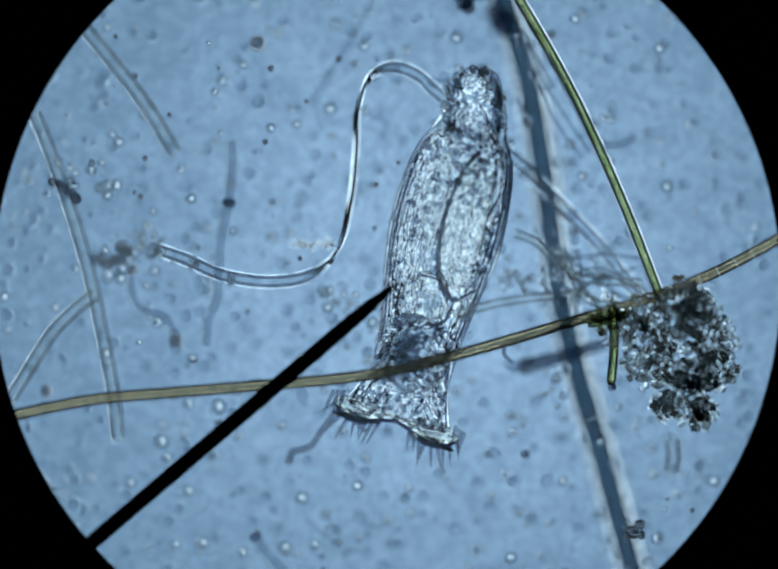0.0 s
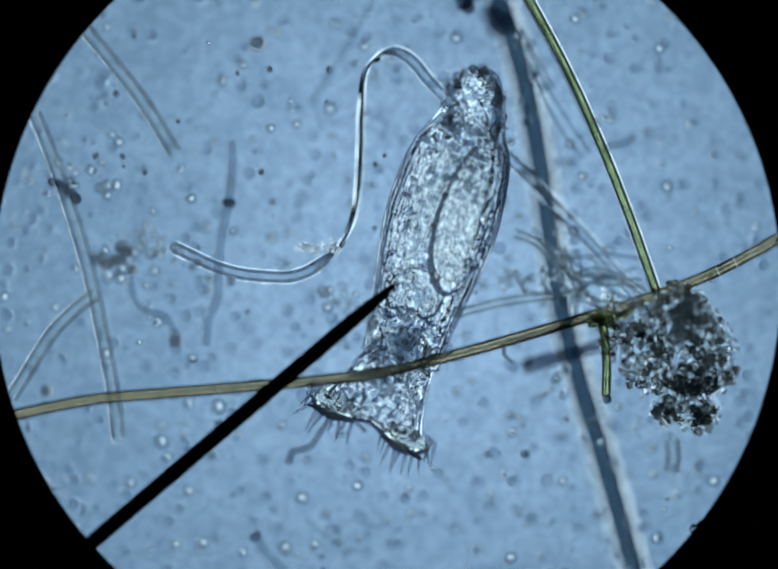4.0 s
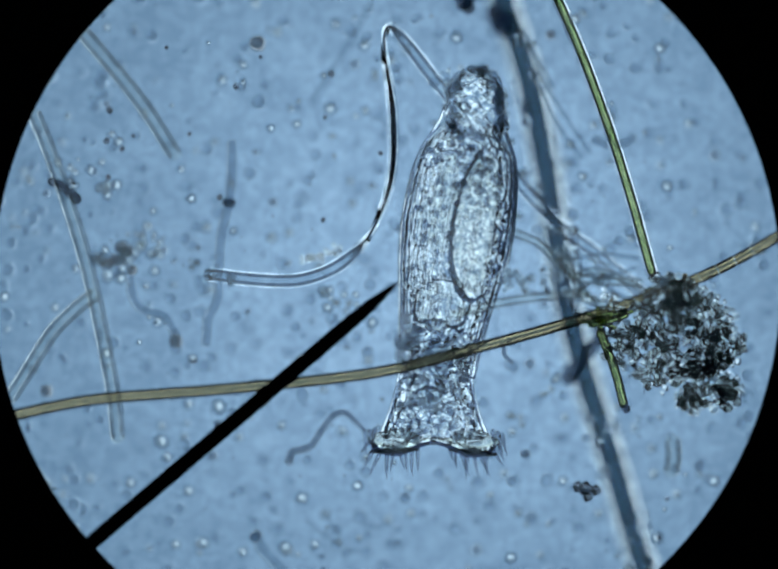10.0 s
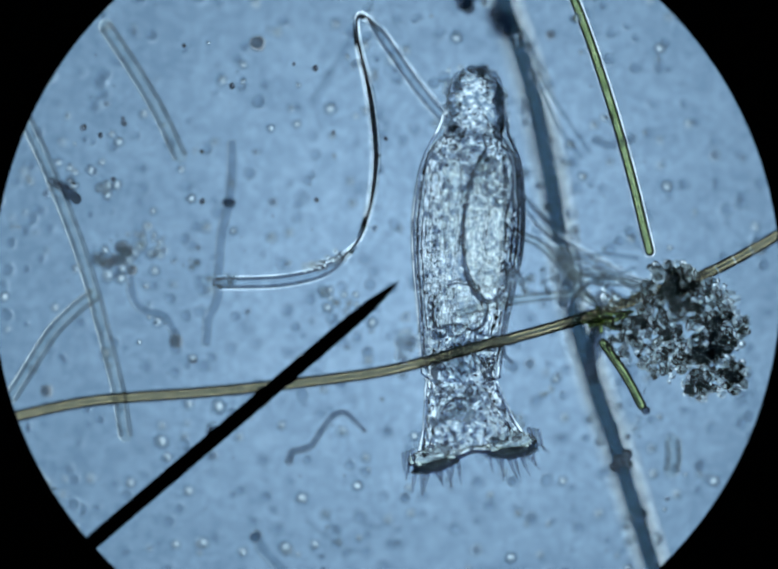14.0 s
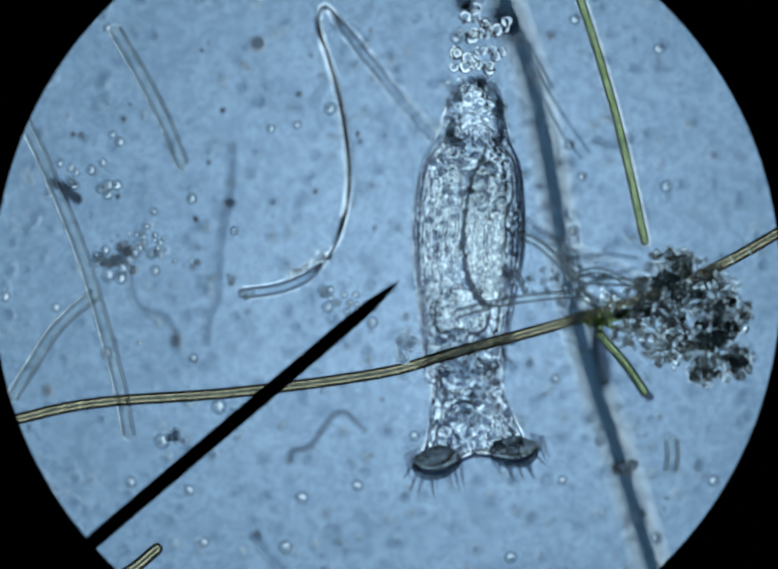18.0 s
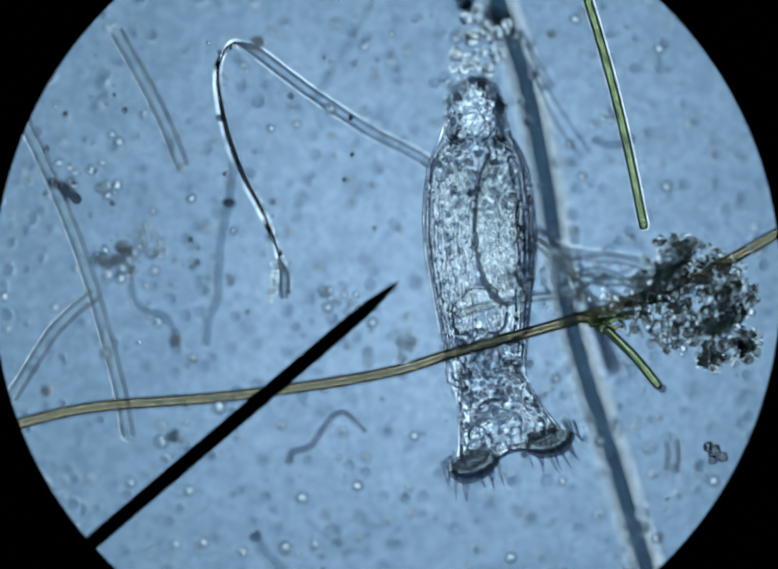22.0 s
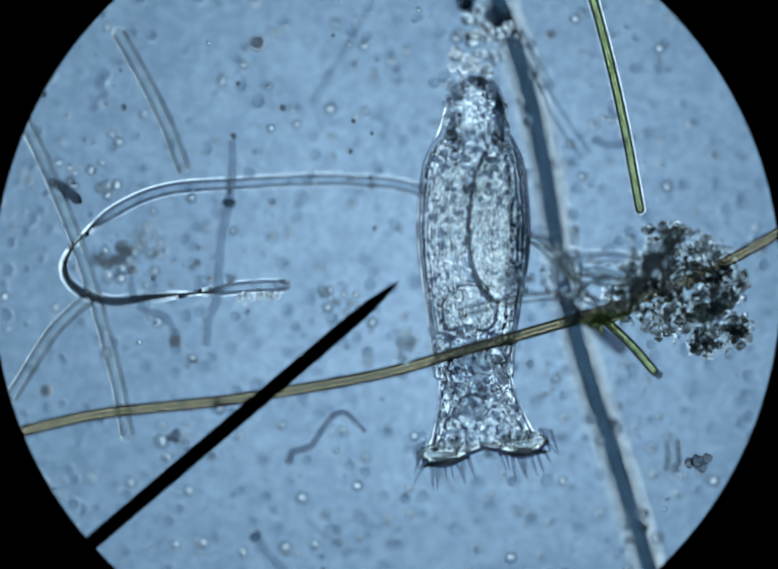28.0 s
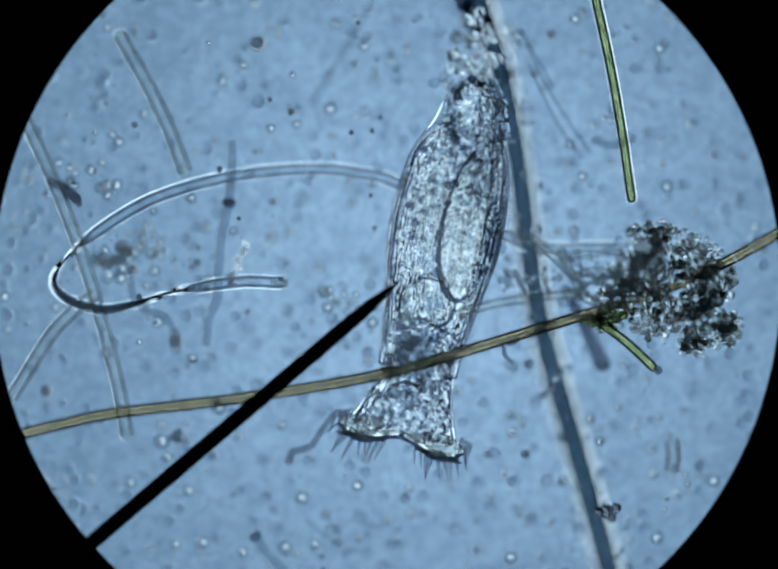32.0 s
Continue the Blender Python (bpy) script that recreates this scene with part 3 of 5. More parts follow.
def rotifer():
    z = 0.0
    base = at(958, 170, z)
    r = new("rotifer")
    r.location = base
    tagged(r, "translucent rotifer with granular body, foot and ciliated crown", "rotifer")
    foot = [(-30, 12, 10), (-20, 38, 36), (10, 55, 55), (45, 59, 59), (85, 58, 58), (120, 52, 52), (160, 38, 38), (200, 18, 18), (216, 4, 4)]
    f = under(new("foot", body_mesh("foot", foot, FOOT, 0.3)), r)
    MOVES.append((f, [(t, pose(0, y, 0.022, 5, 0, a)) for t, y, a in ((0, 0, -4.5), (6, 0, -4.5), (10, 0, 0), (14, 0, 0), (17, -0.022, 0), (32, -0.020, 0))]))
    skin = [(-2, 12, 10), (6, 38, 36), (22, 54, 53), (42, 63, 62), (70, 66, 66), (96, 71, 70), (116, 86, 84), (140, 98, 96), (180, 108, 107), (230, 114, 112), (290, 117, 116), (350, 113, 113), (420, 103, 100), (500, 90, 88), (560, 85, 83), (585, 84, 81), (599, 80, 78), (608, 68, 66), (635, 50, 50), (665, 36, 36), (690, 8, 8)]
    trunk = under(new("trunk", body_mesh("trunk", skin, CUTICLE, 0.36)), r)
    trunk["label"] = "clear flexible outer skin of the trunk"
    inner = [(40, 6, 6), (70, 30, 30), (100, 52, 50)] + [(a, b * 0.91, c * 0.91) for a, b, c in skin[6:-6]] + [(600, 60, 58), (640, 38, 38), (670, 10, 10)]
    under(new("body_wall", body_mesh("body_wall", inner, TISSUE, 0.30, 1.0, 40, 60, 0.03)), trunk)

    def blob(name, x, y, zz, a, b, c, mat, parent, rough=0.1, seed=1):
        o = under(new(name, ball_mesh(name, mat, rough, seed, 20, 30)), parent)
        o.data.transform(Matrix.Diagonal((a / 1000, b / 1000, c / 1000, 1)))
        o.location = (x / 1000, -y / 1000, zz)
        return o
    blob("ovary", 34, 285, 0.004, 47, 148, 20, EGG, trunk, 0.12, 3)["label"] = "long yellowish grainy egg organ"
    blob("stomach", -14, 455, 0.0, 52, 56, 19, STOMACH, trunk, 0.1, 5)
    blob("gut", -36, 250, -0.004, 30, 100, 14, ORGAN, trunk, 0.2, 7)
    blob("mastax", 0, 560, 0.0, 40, 36, 16, DARK_ORGAN, trunk, 0.2, 9)
    rnd = random.Random(4)
    def half(y):
        return np.interp(y, [a for a, b, c in skin], [b for a, b, c in skin])
    # wavy lengthwise strands along both sides
    for i, x in enumerate((-0.93, -0.86, -0.78, -0.7, -0.6, -0.5, -0.36, -0.2, 0.08, 0.3, 0.62, 0.74, 0.83, 0.91)):
        y0, y1 = (110 + rnd.uniform(0, 60), 590 - rnd.uniform(0, 30)) if abs(x) > 0.45 else (rnd.choice((130, 420)), 560)
        p = []
        for y in np.linspace(y0, y1, 30):
            w = half(y) * (x + (1.2 - abs(x)) * (0.022 * math.sin(y / 17 + i * 2) + 0.014 * math.sin(y / 7 + i)))
            p.append((w / 1000, -y / 1000, 0.34 * half(y) / 1000 * (1 - x * x) ** 0.5))
        under(new("muscle_band", tube_mesh("muscle_band", p, [0.001, 0.0036, 0.0042, 0.003, 0.004, 0.001], STRAND, 8)), trunk)
    # the groove beside the egg organ
    p = smooth_path([(0.03, -0.12, 0.022), (0.0, -0.19, 0.024), (-0.012, -0.29, 0.025), (-0.002, -0.37, 0.024), (0.024, -0.422, 0.022), (0.05, -0.436, 0.02), (0.074, -0.416, 0.016)], 40)
    under(new("groove", tube_mesh("groove", p, [0.0015, 0.0026, 0.0042, 0.0050, 0.0054, 0.0070, 0.0066, 0.003], GROOVE, 10)), trunk)["label"] = "dark curved groove along the egg organ"
    grains, bright, dim = [], [], []
    while len(grains) < 260:
        y, x = rnd.uniform(60, 584), rnd.uniform(-0.72, 0.72)
        if abs(x * half(y) - 34) < 40 and 160 < y < 400 and rnd.random() < 0.6:
            continue
        place = (x * half(y) / 1000, -y / 1000, 0.36 * 0.9 * half(y) / 1000 * (1 - x * x) ** 0.5)
        grains.append((*place, rnd.uniform(0.003, 0.006)))
    for _ in range(1500):
        y = rnd.uniform(100, 588)
        x = rnd.choice((rnd.uniform(-0.72, -0.3), rnd.uniform(0.45, 0.72), rnd.uniform(-0.8, 0.8)))
        side = abs(x) > 0.5
        bright.append((x * half(y) / 1000, -y / 1000, 0.36 * 0.95 * half(y) / 1000 * (1 - x * x) ** 0.5, rnd.uniform(0.0036, 0.0074) if y > 260 else rnd.uniform(0.005, 0.0088), rnd.uniform(0.9, 1.8) if side and y > 260 else rnd.uniform(0.7, 1.4), rnd.gauss(0, 0.25) if side else rnd.uniform(0, 3)))
    for _ in range(380):
        y, x = rnd.choice((rnd.uniform(80, 230), rnd.uniform(400, 600), rnd.uniform(400, 600))), rnd.uniform(-0.72, 0.72)
        grains.append((x * half(y) / 1000, -y / 1000, 0.34 * half(y) / 1000 * (1 - x * x) ** 0.5 + rnd.uniform(0, 0.003), rnd.uniform(0.003, 0.0046)))
    for _ in range(16):
        y, x = rnd.choice((rnd.uniform(100, 180), rnd.uniform(120, 580), rnd.uniform(470, 580))), rnd.uniform(-0.7, 0.7)
        dim.append((x * half(y) / 1000, -y / 1000, rnd.uniform(-0.015, 0.02), rnd.uniform(0.004, 0.0095)))
    for _ in range(380):
        a, q = rnd.uniform(0, 6.28), rnd.random() ** 0.5
        bright.append(((36 + 42 * q * math.cos(a)) / 1000, -(288 + 138 * q * math.sin(a)) / 1000, 0.036, rnd.uniform(0.0026, 0.0046), rnd.uniform(0.8, 1.3), rnd.uniform(0, 3)))
    p = smooth_path([(-0.060, -0.436, 0.02), (-0.046, -0.412, 0.022), (-0.012, -0.402, 0.022), (0.024, -0.412, 0.022), (0.042, -0.436, 0.02)], 24)
    under(new("stomach_arch", tube_mesh("stomach_arch", p, [0.0012, 0.0022, 0.0016, 0.0024, 0.0012], GROOVE, 8)), trunk)
    p = smooth_path([(-0.062, -0.430, 0.02), (-0.064, -0.462, 0.02), (-0.050, -0.494, 0.022), (-0.026, -0.484, 0.022), (-0.008, -0.484, 0.022), (0.014, -0.495, 0.022), (0.036, -0.488, 0.022), (0.046, -0.462, 0.02), (0.048, -0.438, 0.02)], 40)
    under(new("stomach_fold", tube_mesh("stomach_fold", p, [0.001, 0.002, 0.0038, 0.0024, 0.0036, 0.0026, 0.0040, 0.002], GROOVE, 10)), trunk)["label"] = "dark curved fold under the stomach"
    under(new("bright_granules", cones("bright_granules", bright, SPARKLE)), trunk)["kind"] = "stuff"
    under(new("dark_granules", soup("dark_granules", dim, DUSKY, 0.5)), trunk)["kind"] = "stuff"
    shadows = []
    for _ in range(150):
        y = rnd.choice((rnd.uniform(84, 250), rnd.uniform(84, 250), rnd.uniform(250, 470), rnd.uniform(480, 595)))
        x = rnd.uniform(-0.8, 0.8) if y < 250 or y > 470 else rnd.choice((rnd.uniform(-0.85, -0.2), rnd.uniform(0.7, 0.86)))
        shadows.append((x * half(y) / 1000, -y / 1000, 0.25 * half(y) / 1000 * (1 - x * x) ** 0.5, rnd.uniform(0.003, 0.0085)))
    for _ in range(34):
        y, x = rnd.uniform(498, 536), rnd.uniform(-0.7, 0.8)
        shadows.append((x * half(y) / 1000, -y / 1000, 0.25 * half(y) / 1000 * (1 - x * x) ** 0.5, rnd.uniform(0.004, 0.008)))
    under(new("dusky_patches", soup("dusky_patches", shadows, PATCH, 0.6)), trunk)["kind"] = "stuff"
    p = smooth_path([(-0.080, -0.588, 0.01), (-0.052, -0.602, 0.02), (-0.012, -0.596, 0.024), (0.028, -0.604, 0.022), (0.058, -0.598, 0.02), (0.080, -0.588, 0.01)], 40)
    under(new("hem", tube_mesh("hem", p, [0.0025, 0.0032, 0.0018, 0.0028, 0.0016, 0.003, 0.0025], EDGE, 8)), trunk)["label"] = "dark wavy hem where the trunk ends"
    dots = []
    for _ in range(230):
        y = rnd.choice((rnd.uniform(90, 240), rnd.uniform(240, 480), rnd.uniform(490, 598), rnd.uniform(490, 598)))
        x = rnd.uniform(-0.82, 0.82) if y < 240 or y > 480 else rnd.choice((rnd.uniform(-0.85, -0.15), rnd.uniform(0.68, 0.86)))
        dots.append((x * half(y) / 1000, -y / 1000, 0.375 * half(y) / 1000 * (1 - x * x) ** 0.5, rnd.uniform(0.0018, 0.0042)))
    under(new("dark_dots", soup("dark_dots", dots, EDGE, 0.6)), trunk)["kind"] = "stuff"
    # the dark outline inside the skin along both sides, put in as tinted tubes
    for sx in (-1, 1):
        for q, top, low, radii in ((0.945, 92, 590, [0.002, 0.0046, 0.0040, 0.0030, 0.0026, 0.0028, 0.0030, 0.0015]), (0.86, 130, 585, [0.001, 0.0030, 0.0022, 0.0026, 0.0016, 0.0026, 0.0024, 0.001])):
            p = [(sx * half(y) * (q + (0.012 * math.sin(y / 23 + sx) if q < 0.9 else 0)) / 1000, -y / 1000, 0.004) for y in np.linspace(top, low, 60)]
            under(new("skin_fold", tube_mesh("skin_fold", p, radii, EDGE, 8)), trunk)
    g = under(new("granules", soup("granules", grains, GRANULE)), trunk)
    g["kind"] = "stuff"
    rows = []
    for t, a, b in TRUNK:
        p = at(*a, z) - base
        d = at(*b, z) - at(*a, z)
        rows.append((t, pose(p.x, p.y, 0.022, 5, 0, math.degrees(math.atan2(d.y, d.x)) + 90)))
    MOVES.append((trunk, rows))
    # the head: neck funnel, two lobes and the cilia
    neck = [(-235, 6, 6), (-205, 30, 30), (-175, 60, 60), (-148, 73, 73), (-122, 77, 77), (-95, 83, 83), (-60, 93, 93), (-36, 102, 102), (-20, 111, 111), (-8, 110, 110), (-4, 104, 104), (2, 84, 84), (4, 50, 50)]
    h = under(new("head", body_mesh("head", neck, CUTICLE, 0.30)), r)
    h["label"] = "clear funnel-shaped head below the neck"
    under(new("head_wall", body_mesh("head_wall", [(a, b * 0.92, c * 0.92) for a, b, c in neck[1:-3]], TISSUE, 0.27, 1.0, 36, 40, 0.03)), h)
    crumbs = []
    while len(crumbs) < 260:
        y, x = rnd.uniform(-140, -6), rnd.uniform(-0.85, 0.85)
        w = np.interp(y, [a for a, b, c in neck], [b for a, b, c in neck])
        crumbs.append((x * w / 1000, -y / 1000, 0.28 * w / 1000 * (1 - x * x) ** 0.5, rnd.uniform(0.003, 0.0046)))
    under(new("granules", soup("head_granules", crumbs, GRANULE)), h)["kind"] = "stuff"
    crumbs = []
    for _ in range(70):
        y, x = rnd.uniform(-34, 110), rnd.choice((-1, 1)) * rnd.uniform(0.3, 1.0)
        crumbs.append((x * np.interp(y, [a for a, b, c in foot], [b for a, b, c in foot]) * 1.08 / 1000, -y / 1000, rnd.uniform(0.004, 0.024), rnd.uniform(0.003, 0.0065)))
    under(new("granules", soup("foot_granules", crumbs, DEBRIS)), f)["kind"] = "stuff"
    crumbs = []
    for _ in range(70):
        y, x = rnd.uniform(-34, 112), rnd.choice((-1, 1)) * rnd.uniform(0.55, 1.06)
        crumbs.append((x * np.interp(y, [a for a, b, c in foot], [b for a, b, c in foot]) / 1000, -y / 1000, rnd.uniform(-0.02, 0.015), rnd.uniform(0.005, 0.012)))
    under(new("dark_granules", soup("dark_foot_granules", crumbs, DUSKY, 0.4)), f)["kind"] = "stuff"
    arch = smooth_path([(-0.040, -0.100, -0.004), (-0.048, -0.040, -0.002), (-0.044, 0.004, 0.0), (-0.024, 0.024, 0.0), (0.0, 0.029, 0.0), (0.024, 0.024, 0.0), (0.044, 0.004, 0.0), (0.048, -0.040, -0.002), (0.040, -0.100, -0.004)], 50)
    under(new("foot_rim", tube_mesh("foot_rim", arch, [0.003, 0.008, 0.009, 0.008, 0.009, 0.008, 0.003], PATCH, 12)), f)["label"] = "dark thick rim of the foot"
    crumbs = [(rnd.gauss(0, 0.016), -rnd.uniform(-24, 130) / 1000, 0.022, rnd.uniform(0.003, 0.0075), rnd.uniform(0.7, 1.4), rnd.uniform(0, 3)) for _ in range(90)]
    under(new("bright_granules", cones("bright_foot_granules", crumbs, SPARKLE)), f)["kind"] = "stuff"
    crumbs = []
    for _ in range(480):
        y, x = rnd.uniform(-140, -4), rnd.uniform(-0.92, 0.92)
        w = np.interp(y, [a for a, b, c in neck], [b for a, b, c in neck])
        crumbs.append((x * w / 1000, -y / 1000, 0.29 * w / 1000 * (1 - x * x) ** 0.5, rnd.uniform(0.003, 0.006), rnd.uniform(0.8, 2.4), rnd.gauss(0.5 * x, 0.4)))
    under(new("bright_granules", cones("bright_head_granules", crumbs, SPARKLE)), h)["kind"] = "stuff"
    crumbs = []
    for _ in range(46):
        y, x = rnd.uniform(-140, -10), rnd.gauss(0, 0.35)
        w = np.interp(y, [a for a, b, c in neck], [b for a, b, c in neck])
        crumbs.append((x * w / 1000, -y / 1000, rnd.uniform(-0.01, 0.015), rnd.uniform(0.004, 0.009)))
    under(new("dark_granules", soup("dark_head_granules", crumbs, DUSKY, 0.5)), h)["kind"] = "stuff"
    blob("brain", -10, -82, 0.0, 27, 23, 14, DARK_ORGAN, h, 0.25, 2)
    p = smooth_path([(-0.042, 0.094, 0.018), (-0.032, 0.106, 0.02), (-0.012, 0.112, 0.02), (0.008, 0.106, 0.02), (0.016, 0.092, 0.018)], 24)
    under(new("brain_fold", tube_mesh("brain_fold", p, [0.0012, 0.0030, 0.0042, 0.0030, 0.0012], GROOVE, 10)), h)["label"] = "dark curved fold over the brain"
    shadows = []
    dots = []
    for i in range(190):
        y, x = rnd.uniform(-150, -14), rnd.uniform(-0.88, 0.88)
        w = np.interp(y, [a for a, b, c in neck], [b for a, b, c in neck])
        if i < 70:
            shadows.append((x * w / 1000, -y / 1000, 0.2 * w / 1000 * (1 - x * x) ** 0.5, rnd.uniform(0.003, 0.0075)))
        else:
            dots.append((x * w / 1000, -y / 1000, 0.31 * w / 1000 * (1 - x * x) ** 0.5, rnd.uniform(0.0016, 0.0038)))
    under(new("dark_dots", soup("dark_head_dots", dots, EDGE, 0.6)), h)["kind"] = "stuff"
    under(new("dusky_patches", soup("dusky_head_patches", shadows, PATCH, 0.6)), h)["kind"] = "stuff"
    for sx in (-1, 1):
        # the head's dark outline, put in as a tinted tube too
        p = [(sx * 0.94 * np.interp(y, [a for a, b, c in neck], [b for a, b, c in neck]) / 1000, -y / 1000, 0.003) for y in np.linspace(-140, -26, 24)]
        under(new("skin_fold", tube_mesh("head_edge_line", p, [0.0012, 0.0034, 0.0038, 0.0034, 0.0028, 0.0012], EDGE, 8)), h)
        p = smooth_path([(sx * 0.090, 0.066, 0.016), (sx * 0.066, 0.072, 0.02), (sx * 0.046, 0.094, 0.02), (sx * 0.030, 0.092, 0.018)], 20)
        under(new("collar_fold", tube_mesh("collar_fold", p, [0.0015, 0.0044, 0.0042, 0.0015], STRAND, 10)), h)
        p = smooth_path([(sx * 0.040, 0.066, 0.018), (sx * 0.036, 0.050, 0.02), (sx * 0.030, 0.030, 0.02), (sx * 0.035, 0.010, 0.018)], 20)
        under(new("neck_groove", tube_mesh("neck_groove", p, [0.001, 0.0020, 0.0024, 0.0012], GROOVE, 8)), h)
    for x0, x1, x2 in ((-46, -58, -92), (-20, -46, -60), (22, 44, 58), (46, 58, 94)):
        p = smooth_path([(x0 / 1000, 0.135, 0.012), (x1 / 1000, 0.075, 0.02), (x2 / 1000, 0.012, 0.018)], 20)
        under(new("muscle_band", tube_mesh("head_muscle_band", p, [0.0025, 0.0042, 0.0025], STRAND, 10)), h)
    for sx in (-1, 1):
        lobe = blob("corona_lobe", sx * 84, -9, 0.004, 48, 17, 12, LOBE, h, 0.15, 4 + sx)
        lobe.rotation_euler = (0, 0, radians(-sx * 8))
        p = smooth_path([(sx * 0.130, 0.010, 0.016), (sx * 0.105, -0.008, 0.02), (sx * 0.07, -0.012, 0.02), (sx * 0.035, 0.002, 0.016), (0.0, 0.012, 0.012)], 30)
        rim = ridge_mesh("crown_rim", p, [0.002, 0.0064, 0.0064, 0.0046, 0.0036], GLOSS, 0.57)
        under(new("crown_rim", rim), h)["label"] = "bright curved rim of the crown"
        # the rim's dark underside, put in as a tinted tube below it
        shade = [q + np.array((0, -0.0108, -0.004)) for q in np.array(p, float)]
        under(new("under_rim", tube_mesh("under_rim", shade, [0.002, 0.0052, 0.005, 0.004, 0.003], UNDER, 10)), h)["label"] = "dark band under the crown's rim"
    for sx in (-1, 1):
        d = under(new("wheel_disc", ball_mesh("wheel_disc", DISC, 0.12, 6 + sx, 16, 24)), h)
        d.data.transform(Matrix.Diagonal((0.050, 0.034, 0.0050, 1)))
        d["label"] = "dark ciliated disc of the crown, turning"
        MOVES.append((d, [(t, pose(sx * 0.080, -0.017 + 0.013 * u, 0.014, 82 - 76 * u, 0, -4 * sx)) for t, u in CURL]))
    p = smooth_path([(0, 0, 0), (0.001, -0.02, 0.001), (0.002, -0.042, 0.0), (0.005, -0.062, -0.002)], 12)
    hair = tube_mesh("cilium", p, [0.0056, 0.0048, 0.003, 0.0008], CILIA, 8)
    for sx in (-1, 1):
        for i in range(9):
            u = i / 8
            x, y = sx * (32 + 98 * u), -21 + 12 * (2 * u - 1) ** 2 * (1.6 if u > 0.5 else 0.6)
            c = under(new("cilium", hair), h)
            lean = sx * (2 + 26 * u ** 3) + rnd.uniform(-8, 8)
            size = rnd.uniform(0.55, 0.9)
            c.scale = (size, size, size)
            beat, phase = rnd.uniform(8, 15), rnd.uniform(0, 6.28)
            MOVES.append((c, [(k * 0.4, pose(x / 1000, y / 1000, rnd.uniform(0.0, 0.012) if k == 0 else 0.006, 0, 0, lean + beat * math.sin(phase + k * 2.2))) for k in range(81)]))
        for i in range(3):
            c = under(new("cilium", hair), h)
            c.scale = (0.8, 0.75, 0.8)
            phase = rnd.uniform(0, 6.28)
            MOVES.append((c, [(k * 0.4, pose(sx * (0.119 + 0.0095 * i), 0.026 - 0.003 * i, 0.004, 0, 0, sx * 5 + 7 * math.sin(phase + k * 2.2))) for k in range(81)]))
    rows = []
    for t, a, b in HEAD:
        pa, pb = at(*a, z), at(*b, z)
        p, d = (pa + pb) / 2 - base, pb - pa
        rows.append((t, pose(p.x, p.y, 0.003, 0, 0, math.degrees(math.atan2(d.y, d.x)))))
    MOVES.append((h, rows))


